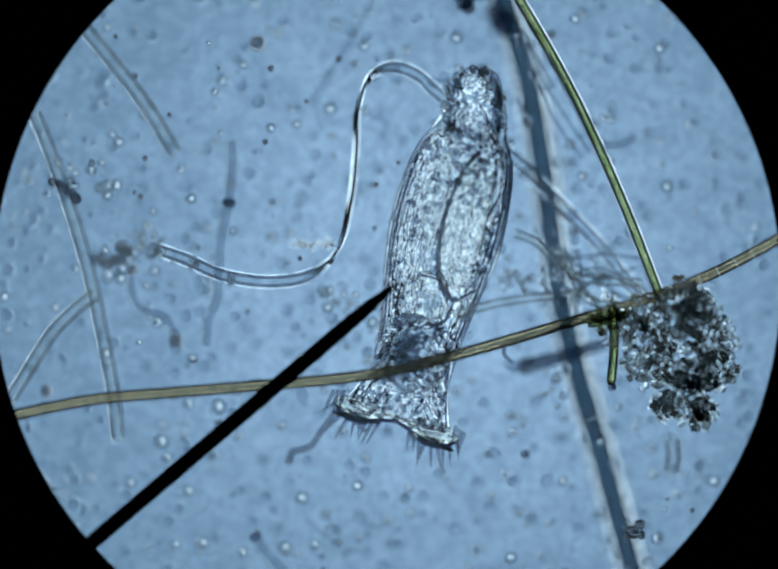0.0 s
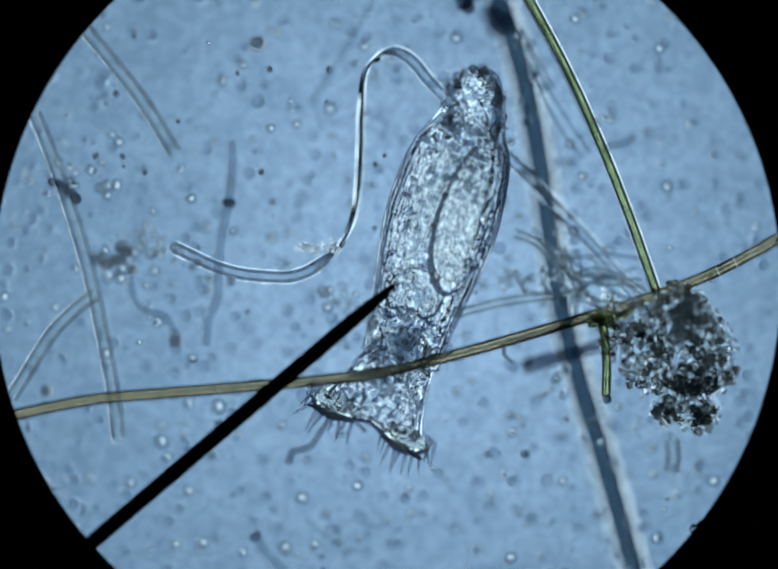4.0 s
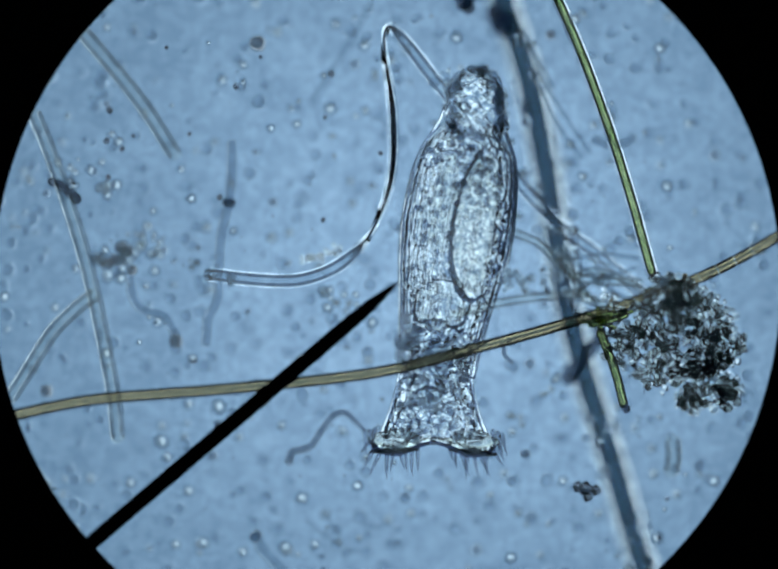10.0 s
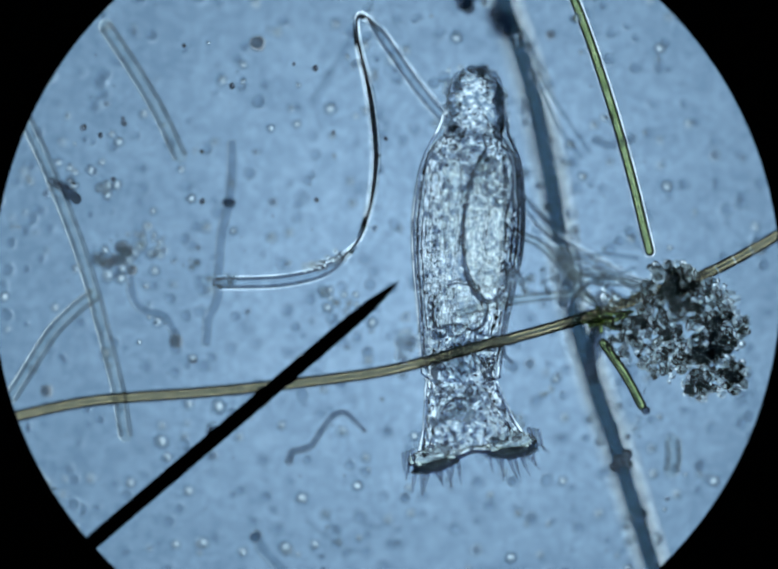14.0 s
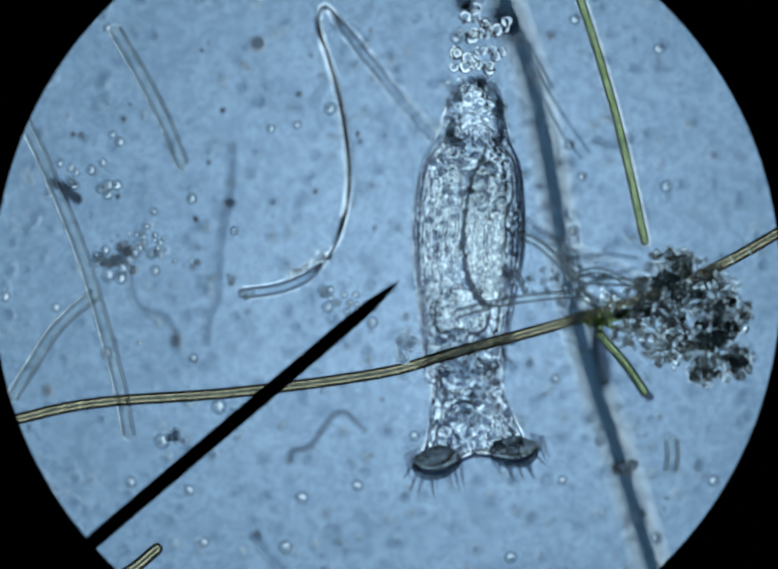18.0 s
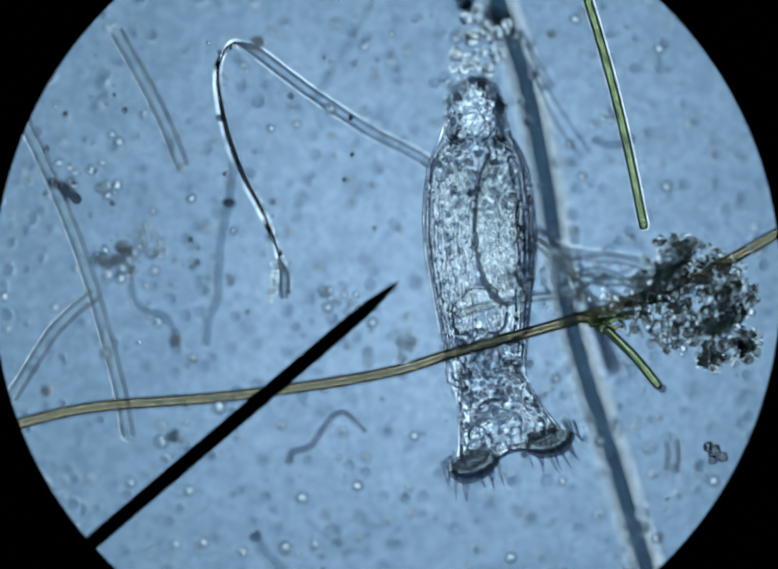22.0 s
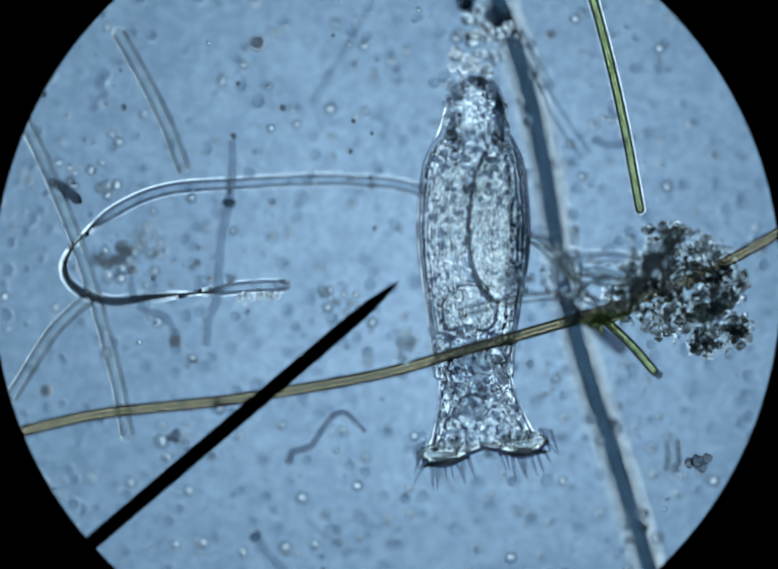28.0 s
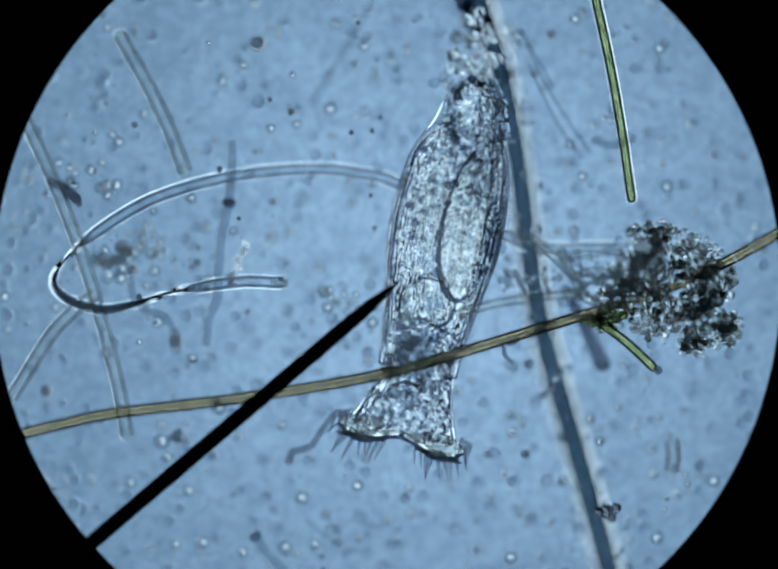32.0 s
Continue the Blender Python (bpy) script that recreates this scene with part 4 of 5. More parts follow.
# ---- rigid drifting things ----
def green_rods():
    rod = new("green_filament")
    p = smooth_path([(0, 0, 0), (0.008, 0.17, 0), (0.009, 0.34, 0), (0.0, 0.52, 0), (-0.03, 0.78, 0)], 97)
    under(new("cell_thread", tube_mesh("cell_thread", p, 0.0098, GREEN, 18)), rod)
    # added sleeve: gives the rod its bright halo, not a coat of its own
    under(new("slime_coat", tube_mesh("slime_coat", p, 0.0130, THIN_HALO, 18)), rod)
    tagged(rod, "straight green algal rod with a rounded end", "algal filament")
    ends = [(0, 1330, 598, 1065), (3, 1325, 592, 1075), (6, 1320, 575, 1100), (7.5, 1320, 562, 1115), (9, 1316, 557, 1123), (11, 1312, 535, 1140), (13, 1310, 515, 1152), (17, 1305, 490, 1172), (19, 1298, 480, 1170),
            (21, 1296, 460, 1178), (23, 1299, 450, 1183), (25, 1296, 435, 1188), (28, 1290, 422, 1190), (30, 1280, 408, 1190), (32, 1273, 400, 1194)]
    rows = []
    for t, x, y, top in ends:
        a, d = at(x, y, 0.0), at(top, 0, 0.0) - at(x, y, 0.0)
        rows.append((t, pose(a.x, a.y, a.z, 0, 0, math.degrees(math.atan2(d.y, d.x)) - 90)))
    MOVES.append((rod, rows))
    small = new("green_filament", tube_mesh("short_green_filament", smooth_path([(0, 0, 0), (0.004, 0.07, 0), (0.0, 0.15, 0)], 24), 0.0095, GREEN))
    tagged(small, "short green algal rod stuck in the debris clump", "algal filament")
    knob = under(new("end_cell", ball_mesh("end_cell", INKY, 0.1)), small)
    knob.scale, knob.location = (0.009, 0.009, 0.009), (0.002, -0.012, 0)
    rows = []
    for t, x, y, u, v in [(0, 1232, 768, 1236, 600), (3, 1220, 790, 1218, 640), (7.5, 1241, 805, 1210, 650), (9, 1250, 815, 1208, 655), (11, 1265, 812, 1207, 665), (13, 1286, 820, 1215, 690), (17, 1303, 800, 1220, 690), (19, 1300, 788, 1215, 680),
                          (21, 1326, 785, 1225, 672), (23, 1322, 764, 1222, 655), (25, 1308, 752, 1220, 647), (28, 1318, 748, 1218, 645), (30, 1321, 742, 1212, 643), (32, 1316, 740, 1203, 645)]:
        a, d = at(x, y, 0.01), at(u, v, 0.01) - at(x, y, 0.01)
        rows.append((t, pose(a.x, a.y, a.z, 0, 0, math.degrees(math.atan2(d.y, d.x)) - 90)))
    MOVES.append((small, rows))
    low = new("golden_rod", tube_mesh("golden_rod", smooth_path([(0, 0, 0), (-0.06, -0.045, 0), (-0.13, -0.075, 0)], 20), 0.0125, GOLDEN))
    tagged(low, "short golden brown algal rod drifting past", "algal filament")
    rows = []
    for t, x, y in [(0, 120, 1230), (16, 150, 1220), (17.2, 320, 1150), (17.5, 330, 1128), (18, 315, 1108), (18.5, 310, 1108), (19, 286, 1064), (19.3, 260, 1042), (19.6, 231, 1004), (20, 234, 1014), (20.5, 272, 1040), (21, 309, 1086), (21.4, 240, 1190), (23, 200, 1240), (32, 180, 1260)]:
        rows.append((t, pose(*at(x, y, 0.07), 0, 0, 2)))
    MOVES.append((low, rows))


def deep_fibre():
    z = -0.28
    pts = [(-125, -700), (-112, -600), (-62, -430), (-28, -240), (-10, -90), (10, 50), (45, 200), (88, 350), (148, 577), (182, 700)]
    k = (DIST - z) / DIST / 1000
    path = smooth_path([(x * k, -y * k, 0) for x, y in pts], 90)
    f = new("deep_fibre", tube_mesh("deep_fibre", path, 0.0245, DEEP))
    # added sleeve for the fibre's pale halo
    under(new("slime_coat", tube_mesh("slime_coat", path, 0.0335, HALO)), f)
    tagged(f, "long straight olive fibre deep in the water", "fibre")
    rows = []
    for t, x, s in [(0, 1118, 261), (3, 1116, 269), (6, 1116, 278), (9, 1125, 272), (10, 1128, 284), (11, 1133, 290), (12, 1134, 291), (13, 1136, 301), (14, 1138, 304), (17, 1150, 300), (18, 1141, 298), (20, 1128, 297), (23, 1127, 303), (25, 1138, 309), (28, 1130, 303), (30, 1099, 300), (31, 1084, 284), (32, 1069, 266)]:
        p = at(x + 5, 570, z)
        rows.append((t, pose(p.x, p.y, z, 0, 0, math.degrees(math.atan((s - 255) / 1147)))))
    MOVES.append((f, rows))
    for x, y, r in ((-104, -522, 0.027), (-122, -548, 0.019), (-46, -420, 0.015)):
        c = under(new("clinging_lump", ball_mesh("clinging_lump", INKY, 0.3, int(r * 1000))), f)
        c.location, c.scale = (x * k, -y * k, 0.01), (r, r, r)


def debris():
    rnd = random.Random(11)
    d = new("debris_clump")
    tagged(d, "dark clump of glassy granular debris", "debris")
    core, dark, pale = [], [], []
    for lobe, n, sx, sy, cx, cy in ((core, 36, 52, 46, -32, 76), (core, 14, 30, 24, 10, 100), (dark, 20, 64, 52, 20, -5), (dark, 10, 50, 40, 60, -80), (dark, 6, 36, 34, 84, -10),
                                    (pale, 90, 50, 44, 58, 58), (pale, 100, 44, 48, 84, 0), (pale, 110, 62, 54, -55, 0), (pale, 70, 36, 44, -122, -6), (pale, 110, 62, 44, 48, -84), (pale, 60, 26, 34, 100, -94),
                                    (pale, 50, 30, 24, 20, -114), (pale, 60, 52, 26, -40, -58), (pale, 60, 46, 26, -20, 122), (pale, 90, 56, 46, 14, 84), (pale, 70, 50, 30, 60, -42), (pale, 60, 60, 40, -70, 50)):
        for _ in range(n):
            deep = lobe is not pale
            a, q = rnd.uniform(0, 6.28), rnd.random() ** 0.55 * rnd.uniform(0.85, 1.1)
            h = rnd.uniform(0.04, 0.09) if lobe is core else rnd.uniform(-0.05, -0.02) if deep else rnd.uniform(-0.03, 0.02)
            lobe.append(((cx + sx * q * math.cos(a)) / 1000, (cy + sy * q * math.sin(a)) / 1000, h, rnd.uniform(0.006, 0.013) if deep else rnd.uniform(0.0035, 0.0085)))
    m = under(new("dark_core", soup("dark_core", core, SOOT, 0.9, 10, 7)), d)
    m["kind"] = "stuff"
    MOVES.append((m, [(t, pose(0, 0, 0, 0, 0, a)) for t, a in ((0, 0), (11, 0), (17, 12), (23, 24), (32, 27))]))
    m = under(new("dark_mass", soup("dark_mass", dark, SOOT, 0.9, 10, 7)), d)
    m["kind"] = "stuff"
    m = under(new("dark_grains", soup("dark_grains", [g for i, g in enumerate(pale) if i % 3], SOOT, 0.8, 10, 7)), d)
    m["kind"] = "stuff"
    m = under(new("pale_grains", soup("pale_grains", pale[::3], DEBRIS, 0.9, 10, 7)), d)
    m["kind"] = "stuff"
    lumps = [ball_mesh("grain", mt, 0.8, i, 8, 12) for i, mt in enumerate((DEBRIS, SOOT, DEBRIS, SOOT))]
    for i in range(120):
        a, q = rnd.uniform(0, 6.28), rnd.uniform(0.1, 0.92)
        c = under(new("grain", lumps[i % 4]), d)
        c.location = (q * 0.128 * math.cos(a) + 0.008, q * 0.130 * math.sin(a) - 0.004, rnd.uniform(-0.01, 0.03))
        g = rnd.uniform(0.0045, 0.0095)
        c.scale, c.rotation_euler = (g, g * rnd.uniform(0.6, 1.5), g), (0, 0, rnd.uniform(0, 3))
    rows = []
    for t, x, y, turn in [(0, 1364, 710, -24), (3, 1360, 720, -22), (6, 1360, 716, -16), (7.5, 1372, 708, -10), (9, 1372, 700, -4), (11, 1375, 692, 0), (13, 1378, 678, 2), (17, 1385, 648, 4), (19, 1392, 640, 5), (21, 1400, 627, 6), (23, 1396, 602, 7), (25, 1388, 594, 8),
                          (28, 1380, 588, 8), (30, 1366, 588, 9), (32, 1356, 586, 10)]:
        rows.append((t, pose(*at(x, y, 0.005), 0, 0, turn)))
    MOVES.append((d, rows))


def left_filaments():
    a = new("pale_tube", tube_mesh("pale_tube", smooth_path([at(175, 62, 0), at(240, 140, 0), at(300, 220, 0), at(352, 305, 0)], 30), 0.0145, PALE))
    home = at(352, 305, 0)
    a.data.transform(Matrix.Translation(-home))
    wall_edges(a, [Vector(q) - home for q in smooth_path([at(175, 62, 0), at(240, 140, 0), at(300, 220, 0), at(352, 305, 0)], 30)], 0.0145)
    tagged(a, "blurred pale hollow tube with a broken end", "filament")
    MOVES.append((a, [(t, pose(*at(x, y, 0.045), 0, 0, r)) for t, x, y, r in ((0, 350, 303, 0), (6, 350, 305, 0), (11, 352, 310, 1), (13, 360, 312, -4), (19, 366, 332, -9.5), (23, 367, 335, -10), (28, 370, 340, -10.5), (32, 372, 344, -10.5))]))
    home = at(190, 590, 0.045)
    line = [Vector(q) - home for q in smooth_path([at(x, y, 0.045) for x, y in ((70, 232), (102, 310), (132, 395), (164, 495), (187, 585), (203, 660), (217, 730), (229, 800), (237, 880))], 40)]
    b = wall_edges(new("pale_tube", tube_mesh("pale_tube", line, 0.014, PALE)), line, 0.014)
    tagged(b, "long pale hollow tube, soft and out of focus", "filament")
    MOVES.append((b, [(t, pose(*home, 0, 0, r)) for t, r in ((0, 0), (11, 0), (14.5, 3.5), (18, 4), (32, 3.5))]))
    tagged(tube("pale_tube", ((22, 800), (60, 740), (105, 670), (150, 625), (188, 595)), 0.03, 14, PALE), "pale hollow side tube joined to a longer one", "filament")
    tagged(tube("dark_rod", ((104, 366), (118, 372), (134, 381), (155, 402)), -0.035, (8, 11, 10), INKY, 14), "short dark rod-shaped particle", "particle")
    e = tagged(tube("grey_filament", ((467, 290), (466, 360), (460, 415), (445, 480), (440, 560), (438, 605), (420, 640), (416, 690)), -0.06, 10, SHADE), "soft grey bent filament with a dark knot", "filament")
    k = under(new("knot", ball_mesh("knot", INKY, 0.25, 3)), e)
    k.location, k.scale = at(462, 409, -0.07), (0.014, 0.010, 0.01)
    tagged(tube("grey_filament", ((262, 560), (268, 600), (290, 625), (330, 638), (350, 668)), -0.07, 9, SHADE), "faint grey curled filament ending at a dark ball", "filament")
    tagged(tube("fine_worm", ((583, 930), (590, 911), (625, 900), (648, 868), (672, 838), (695, 832), (715, 848), (735, 868)), -0.06, (8.5, 8, 7, 6.5, 6, 4.5), WORM, 50), "small thin grey wavy worm-like thread", "thread")
    tagged(tube("fine_thread", ((1015, 700), (1018, 717), (1030, 729)), -0.03, 4.5, WORM, 14), "tiny grey hooked thread", "thread")
    tagged(tube("fine_thread", ((1024, 695), (1040, 690), (1050, 676)), 0.005, 3.5, DARKDOT, 14), "tiny dark hair on the golden thread", "thread")
    tagged(tube("faint_fibre", ((748, 5), (715, 70), (665, 150), (632, 205)), -0.18, 5, GREYISH), "faint blurred fibre far below", "fibre")
    b = tagged(tube("bottom_rod", ((518, 1082), (532, 1110), (560, 1140), (585, 1165)), -0.08, 11, GREYISH), "grey rod with a dark round head", "filament")
    k = under(new("round_head", ball_mesh("round_head", DARKDOT, 0.1)), b)
    k.location, k.scale = at(517, 1080, -0.07), (0.014, 0.014, 0.012)
    for o in (((1062, 90), (1095, 160), (1140, 235), (1188, 305)), ((1066, 130), (1096, 195), (1130, 260), (1172, 318)), ((1050, 60), (1080, 110), (1115, 175))):
        tagged(tube("pale_strand", o, 0.085, 3.6, GREYISH), "pale straight strand beside the deep fibre", "filament")
    tagged(tube("grey_filament", ((1200, 282), (1225, 292), (1255, 290), (1275, 278)), -0.08, 9, SHADE, 16), "short faint grey bent rod", "filament")
    tagged(tube("capsule", ((1356, 890), (1358, 920), (1354, 948)), 0.085, 15, PALE, 16), "pale rounded capsule-shaped shell", "shell")
    for o in (((620, 1050), (660, 1080), (715, 1110)), ((655, 1030), (690, 1090))):
        tagged(tube("pale_strand", o, -0.12, 3.6, GREYISH, 16), "faint pale strand in deeper water", "filament")
    # tangle between the fibre and the debris
    tagged(tube("pale_strand", ((1040, 470), (1085, 490), (1120, 520), (1170, 560), (1290, 570)), 0.085, 9, PALE), "pale strand running into the debris", "filament")
    tagged(tube("pale_strand", ((925, 632), (1000, 612), (1080, 600), (1180, 590)), 0.085, 9, PALE), "pale strand running into the debris", "filament")
    tagged(tube("pale_strand", ((1130, 500), (1150, 545), (1180, 600), (1240, 620)), 0.085, 8, PALE), "pale strand running into the debris", "filament")
    tagged(tube("pale_strand", ((1150, 560), (1200, 545), (1250, 560), (1300, 590)), 0.085, 7, PALE), "pale strand running into the debris", "filament")
    for o in (((1128, 505), (1160, 520), (1215, 512), (1285, 520)), ((1135, 540), (1170, 575), (1200, 610), (1225, 650)), ((1140, 520), (1185, 548), (1240, 590), (1290, 612)), ((1150, 610), (1190, 570), (1235, 555), (1280, 540)), ((1165, 505), (1172, 560), (1160, 630))):
        tagged(tube("net_strand", o, 0.08, 4.5, GREYISH, 24), "thin grey strand of the tangle beside the debris", "filament", "tangle strands")
    dr = new("blurred_rod", tube_mesh("blurred_rod", smooth_path([(0, 0, 0), (0.08, 0.02, 0), (0.16, 0.045, 0)], 16), [0.016, 0.013, 0.011], INKY))
    tagged(dr, "dark blurred rod under the debris", "filament")
    MOVES.append((dr, [(t, pose(*at(x, y, -0.18), 0, 0, r)) for t, x, y, r in ((0, 1055, 738, 0), (3, 1065, 735, 0), (6, 1075, 735, 4), (7.5, 1095, 755, 20), (9, 1125, 762, 30), (11, 1160, 762, 45), (13, 1180, 755, 60), (17, 1215, 770, 80), (21, 1232, 752, 90), (25, 1245, 705, 115), (28, 1250, 700, 125), (30, 1238, 718, 112), (32, 1213, 735, 100))]))


def clumps():
    rnd = random.Random(21)

    def clump(name, label, x, y, z, sx, sy, n, r0, r1, mat):
        rows = [((rnd.gauss(0, sx)) / 1000, rnd.gauss(0, sy) / 1000, rnd.uniform(-0.02, 0.02), rnd.uniform(r0, r1) / 1000) for _ in range(n)]
        o = new(name, ringed_beads(name, rows) if mat in (BUBBLE, BEAD) else soup(name, rows, mat, 0.2, 10, 7))
        o.location = at(x, y, z)
        return tagged(o, label, "debris", kind="stuff")
    clump("granule_clump", "blurred dark brownish granular clump", 232, 528, 0.08, 34, 17, 6, 9, 14, BROWNDOT)
    clump("granule_clump", "clear beads in the dark clump", 240, 526, 0.08, 38, 20, 16, 10, 17, BEAD)
    clump("granule_clump", "pale beads hanging on the clump", 310, 495, 0.08, 14, 14, 9, 5, 9, BUBBLE)
    clump("bead_cloud", "loose row of tiny clear beads", 172, 345, 0.08, 26, 12, 7, 9, 15, BEAD)
    clump("bead_cloud", "loose row of tiny clear beads", 212, 378, 0.08, 14, 8, 5, 9, 15, BEAD)
    rows = [(rnd.uniform(-44, 44) / 1000, rnd.gauss(0, 5) / 1000, rnd.uniform(-0.01, 0.01), rnd.uniform(3.5, 6.5) / 1000) for _ in range(30)]
    row = tagged(new("bead_cloud", soup("bead_row", rows, DEBRIS, 0.2, 10, 7)), "loose row of tiny clear beads clinging to the ribbon", "debris", kind="stuff")
    MOVES.append((row, [(t, pose(*at(x, y, 0.03), 0, 0, a)) for t, x, y, a in ((0, 630, 492, 0), (2, 634, 494, 0), (8, 645, 509, 2), (11, 648, 517, 19), (14, 651, 528, 18), (18, 617, 535, 30), (19, 614, 535, 41), (20, 617, 536, 42), (22, 551, 567, 78), (24, 528, 586, 120), (26, 523, 594, 152), (28, 522, 597, 182), (29, 502, 568, 220), (30, 486, 532, 252), (32, 482, 528, 250))]))
    clump("bead_cloud", "few clear beads in a short row", 378, 530, 0.08, 14, 5, 6, 5, 9, BEAD)
    clump("bead_cloud", "few clear beads in a short row", 462, 563, 0.08, 9, 6, 6, 5, 9, BEAD)
    clump("bead_cloud", "few clear beads in a short row", 292, 462, 0.08, 16, 22, 9, 5, 9, BEAD)
    clump("bead_cloud", "loose row of tiny clear beads", 690, 602, 0.08, 30, 16, 12, 6, 11, BUBBLE)
    clump("bead_chain", "dark glassy chain of beads", 1065, 565, 0.08, 34, 14, 26, 5, 11, HAZY)
    clump("bead_chain", "glassy beads in the tangle", 1190, 560, 0.08, 32, 28, 26, 4.5, 9, HAZY)
    clump("bead_chain", "glassy beads in the tangle", 1225, 610, -0.01, 20, 16, 22, 5, 9, DEBRIS)
    for x0, y0, x1, y1, r in ((1175, 648, 1232, 640, 5), (1190, 655, 1262, 636, 6), (1205, 622, 1212, 668, 5), (1185, 632, 1240, 662, 5), (1215, 632, 1275, 628, 4)):
        tagged(tube("green_needle", ((x0, y0), ((x0 + x1) / 2, (y0 + y1) / 2 + 2), (x1, y1)), 0.0, r, GREEN, 10), "short green needle stuck on the golden thread", "algal filament", "green needles")
    cloud = clump("foot_cloud", "glassy granules trailing from the foot", 965, 85, -0.09, 27, 38, 34, 8, 15, DEBRIS)
    MOVES.append((cloud, [(t, pose(*at(x, y, 0.08), 0, 0, r)) for t, x, y, r in ((0, 990, -150, 20), (12, 985, -120, 20), (14.5, 980, -60, 15), (16.5, 968, 72, 5), (20, 963, 96, 0), (28, 963, 98, -3), (32, 960, 102, -6))]))
    clump("foot_cloud", "dark lumps at the upper edge", 945, 8, -0.12, 9, 8, 6, 9, 14, INKY)
    crust = clump("foot_crust", "dark crust round the foot", 960, 143, 0.0, 26, 9, 18, 4, 7, DEBRIS)
    MOVES.append((crust, [(t, pose(*at(960, y, 0.022))) for t, y in ((0, 143), (14, 143), (17, 165), (32, 163))]))
    clump("dark_speck", "small dark clump on the golden thread", 822, 690, 0.08, 11, 17, 16, 8, 12, DUSKY)
    drift = clump("dark_speck", "small dark blurred clump", 348, 882, 0.08, 12, 7, 8, 6, 10, DARKDOT)
    MOVES.append((drift, [(t, pose(*at(x, y, 0.08), 0, 0, r)) for t, x, y, r in ((0, 445, 868, 40), (13, 440, 872, 40), (16.5, 365, 885, 10), (19, 345, 884, 0), (32, 352, 884, -5))]))


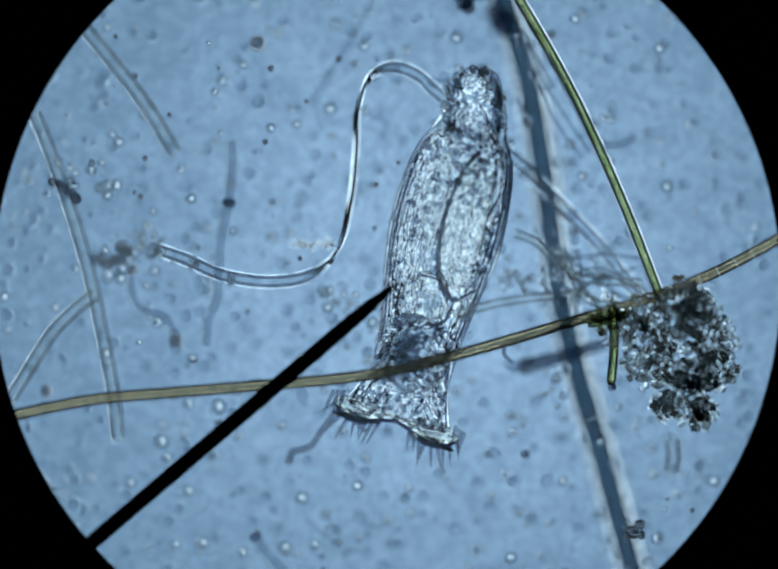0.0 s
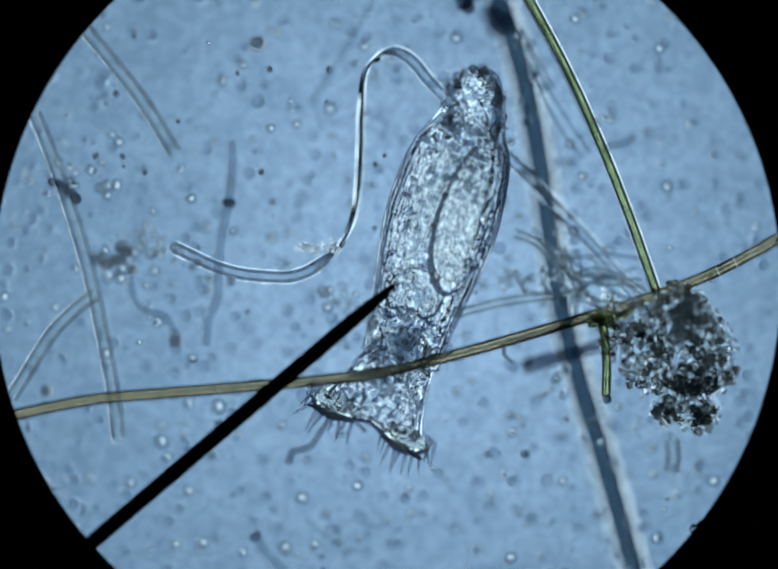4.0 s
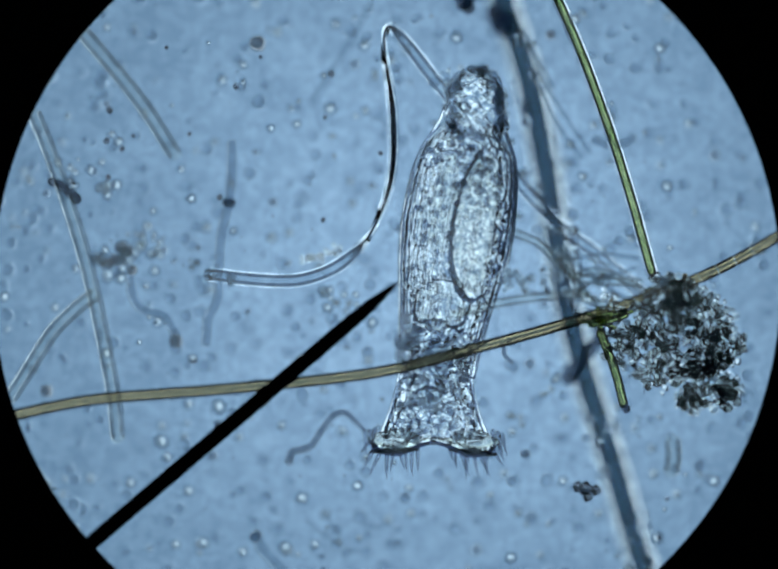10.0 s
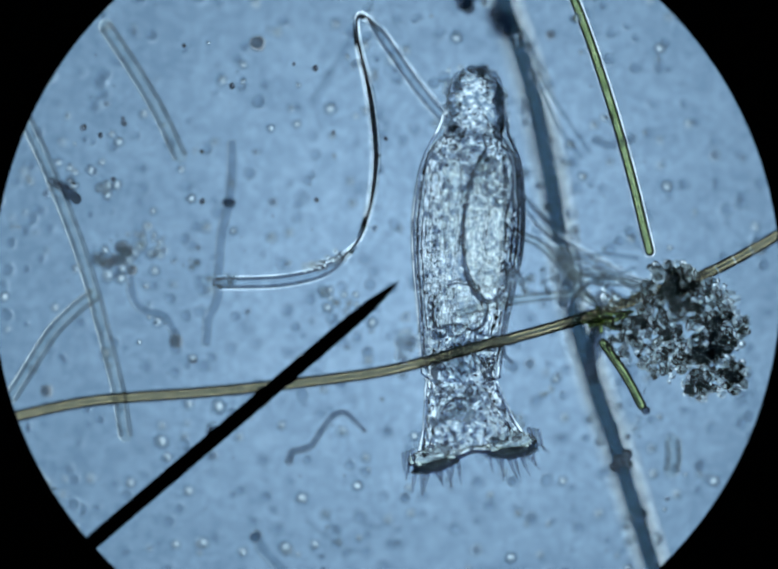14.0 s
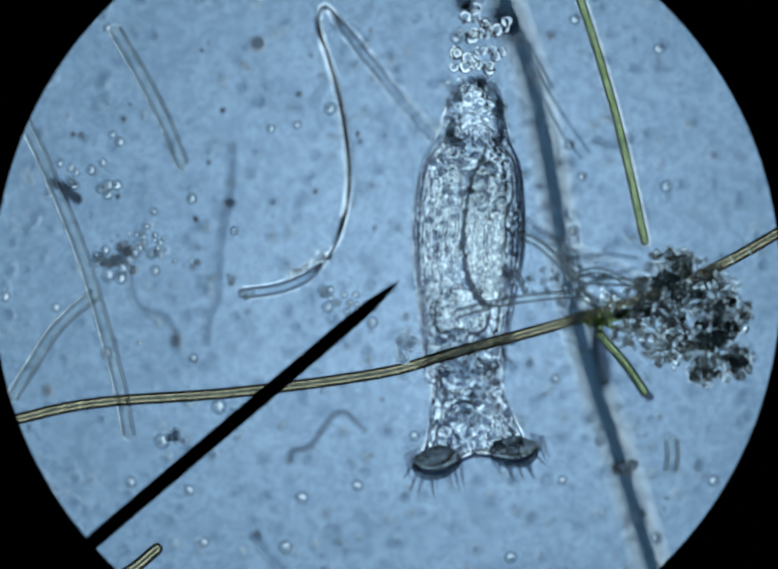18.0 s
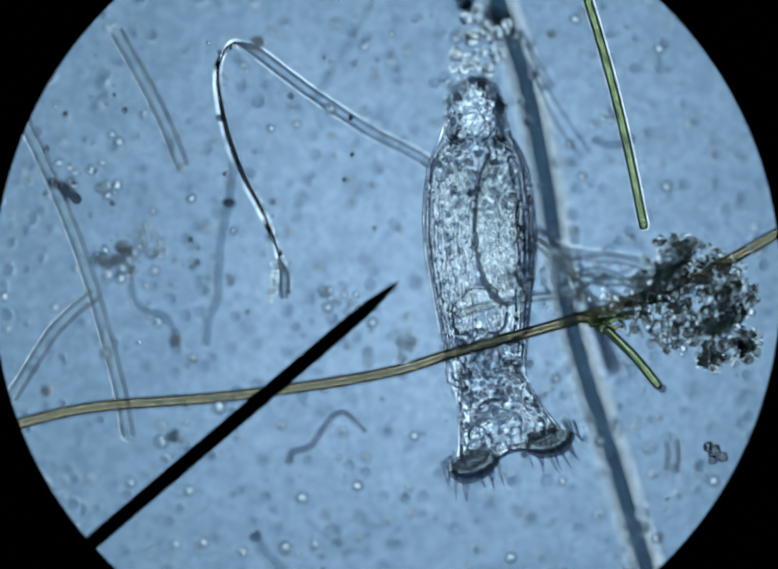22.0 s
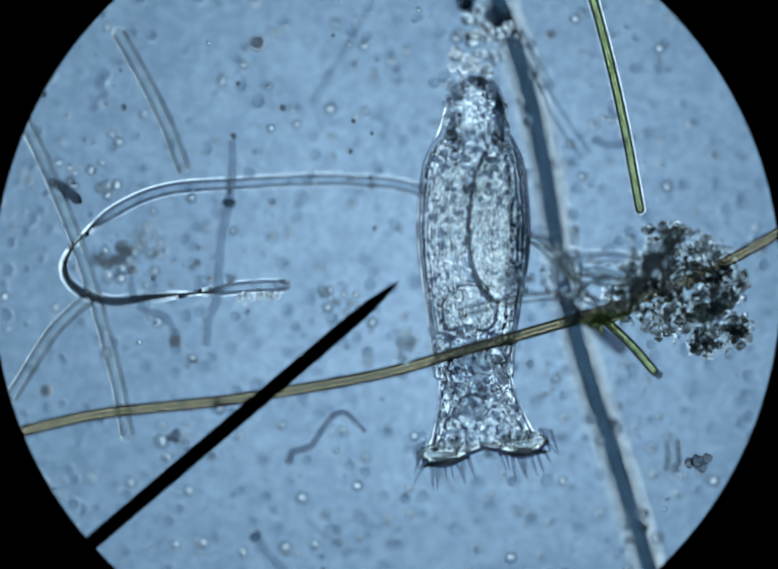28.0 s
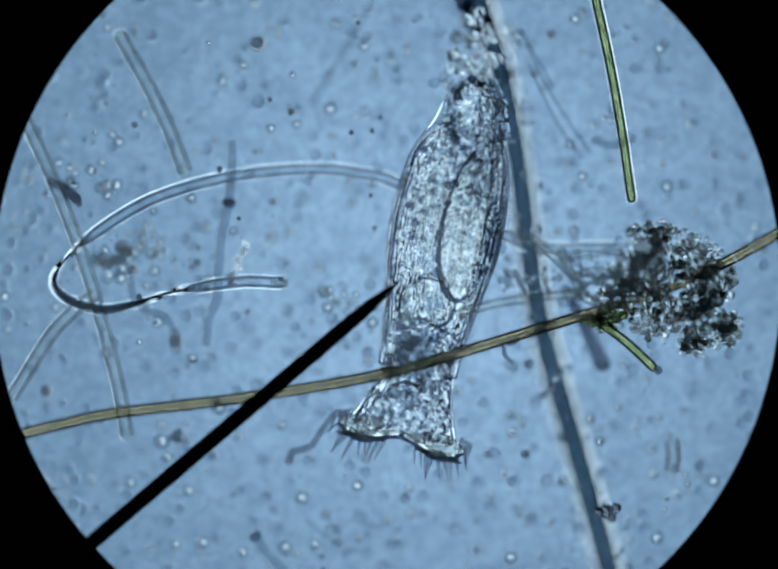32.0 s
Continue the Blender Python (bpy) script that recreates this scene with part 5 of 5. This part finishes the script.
def particles():
    bead, dark, brown = ringed_beads("bead", [(0, 0, 0, 1.15)]), ball_mesh("dark_particle", DARKDOT, 0.12, 2), ball_mesh("brown_particle", BROWNDOT, 0.15, 3)
    rnd = random.Random(31)

    def put(me, name, label, rows):
        for x, y, r in rows:
            z = (rnd.uniform(0.06, 0.095) if me is bead else rnd.uniform(-0.14, -0.07)) if r > 7 else rnd.uniform(-0.05, -0.01)
            o = new(name, me)
            r = r * 0.82 if r > 7 else r * 0.9
            o.location, o.scale = at(x, y, z), (r / 1000, r / 1000, r / 1000)
            tagged(o, label, "particle", "particles in the water")
    put(bead, "bead", "small clear round bead suspended in the water", ((1160, 37, 13), (1330, 97, 15), (1345, 375, 15), (665, 218, 16), (920, 75, 15), (385, 400, 13), (545, 258, 11), (598, 250, 11), (262, 973, 14), (380, 990, 14), (608, 1005, 16), (325, 890, 18), (1120, 765, 12), (213, 712, 15), (388, 722, 11), (650, 585, 13), (660, 620, 14), (750, 650, 14), (420, 86, 5), (38, 458, 5), (1233, 208, 5), (1158, 465, 13), (240, 285, 12), (225, 270, 10), (1030, 1125, 15), (1325, 1085, 15), (1440, 970, 14), (1135, 970, 12)))
    put(bead, "bead", "small clear round bead suspended in the water", ((770, 805, 5), (1100, 793, 5), (1382, 957, 5), (660, 1063, 5), (215, 55, 11), (490, 130, 11), (8, 598, 13), (575, 1105, 16), (440, 820, 18), (410, 1095, 13), (470, 465, 11), (870, 32, 5), (1340, 1027, 5), (1300, 267, 5), (995, 430, 5), (110, 985, 5), (1210, 890, 12), (835, 880, 13), (720, 980, 14), (1350, 500, 7), (1150, 290, 12), (1175, 355, 12), (300, 640, 6), (110, 620, 12), (280, 690, 7)))
    put(dark, "dark_particle", "small dark round particle suspended in the water", ((550, 408, 12), (715, 130, 13), (1440, 313, 15), (983, 914, 13), (1060, 915, 12), (515, 307, 8), (755, 460, 7), (960, 1108, 15), (500, 628, 8), (215, 210, 10), (1068, 733, 14), (1430, 640, 12), (430, 918, 13), (1058, 915, 12), (330, 505, 12), (400, 500, 8), (1345, 1005, 6), (700, 700, 8), (95, 390, 10), (1075, 150, 14)))
    put(brown, "brown_particle", "brownish dark round particle suspended in the water", ((520, 88, 20), (355, 688, 17), (95, 788, 16), (1110, 70, 12), (390, 725, 8)))
    # faint specks too many to count, in several depths
    for name, n, r0, r1, z0, z1, mat in (("deep_specks", 480, 6, 14, -0.2, -0.06, SPECK), ("pale_specks", 210, 6, 13, -0.18, -0.08, BUBBLE), ("fine_dust", 90, 1.5, 3.0, -0.05, -0.01, DARKDOT)):
        rows = []
        for _ in range(n):
            z = rnd.uniform(z0, z1)
            p = at(rnd.uniform(-20, 1590), rnd.uniform(-20, 1170), z)
            rows.append((p.x, p.y, z, rnd.uniform(r0, r1) / 1000))
        tagged(new(name, ringed_beads(name, rows) if mat is BUBBLE else soup(name, rows, mat, 0.2, 8, 6)), "countless tiny specks suspended in the water", "particle", kind="stuff")
    # swimmers
    inky = ball_mesh("swimmer", BLACKISH, 0.1, 2, 12, 18)
    for i in range(26):
        o = new("swimmer", inky if i % 3 else bead)
        r = rnd.uniform(3.5, 6.5) / 1000
        o.scale = (r, r * 1.2, r)
        tagged(o, "tiny dark swimming cell" if i % 3 else "tiny clear swimming cell", "microbe", "swimming cells")
        x, y = (rnd.uniform(150, 760), rnd.uniform(30, 420)) if i < 15 else (rnd.uniform(200, 1450), rnd.uniform(60, 1080))
        vx, vy, rows = rnd.uniform(-9, 9), rnd.uniform(-9, 9), []
        for t in range(0, 33, 2):
            rows.append((t, pose(*at(x, y, -0.03), 0, 0, 30 * math.sin(t + i))))
            x, y = x + vx * 2 + rnd.uniform(-25, 25), y + vy * 2 + rnd.uniform(-25, 25)
        MOVES.append((o, rows))
    ink = ball_mesh("cell", BLACKISH, 0.3, 5, 22, 32)
    w = new("dark_swimmer")
    tagged(w, "small cluster of dark glossy round cells swimming", "microbe")
    for x, y, r in ((0, 0, 13), (-15, 5, 10), (3, -17, 9), (20, -5, 10)):
        c = under(new("cell", ink), w)
        c.location, c.scale = (x / 1000, y / 1000, 0), (r / 1000, r / 1000, r / 1000)
    MOVES.append((w, [(t, pose(*at(x, y, -0.02), 0, 0, r)) for t, x, y, r in ((0, 1275, 1072, 60), (0.5, 1307, 1071, 50), (2, 1376, 1060, 40), (3, 1395, 1050, 40), (3.5, 1407, 1044, 40), (5, 1420, 1120, 0), (6.5, 1388, 1090, 0), (7.2, 1330, 1115, -10),
        (7.5, 1228, 1121, -10), (8, 1150, 1000, 0), (8.5, 1159, 985, 0), (9, 1145, 1003, -20), (10, 1180, 985, 5), (11, 1177, 982, 0), (12, 1188, 958, 30), (13, 1203, 956, 70), (14, 1250, 930, 60), (14.5, 1255, 919, 60), (16.5, 1262, 925, 60),
        (17, 1300, 960, 55), (17.5, 1321, 883, 45), (18, 1258, 943, 30), (18.5, 1364, 950, 10), (19, 1332, 824, -20), (20, 1403, 849, -10), (21, 1423, 894, -10), (22, 1440, 910, -20), (23, 1432, 922, -30), (24, 1460, 903, -10), (25, 1445, 832, -10), (28, 1405, 930, 30), (29, 1420, 950, 40), (30, 1480, 880, 40), (31, 1330, 1000, 40), (32, 1222, 1030, 30))]))


structure()
eyepiece()
ribbon()
golden()
rotifer()
green_rods()
deep_fibre()
debris()
left_filaments()
clumps()
particles()


def motions():
    for thing, rows in MOVES:
        walk(thing, rows)


motions()
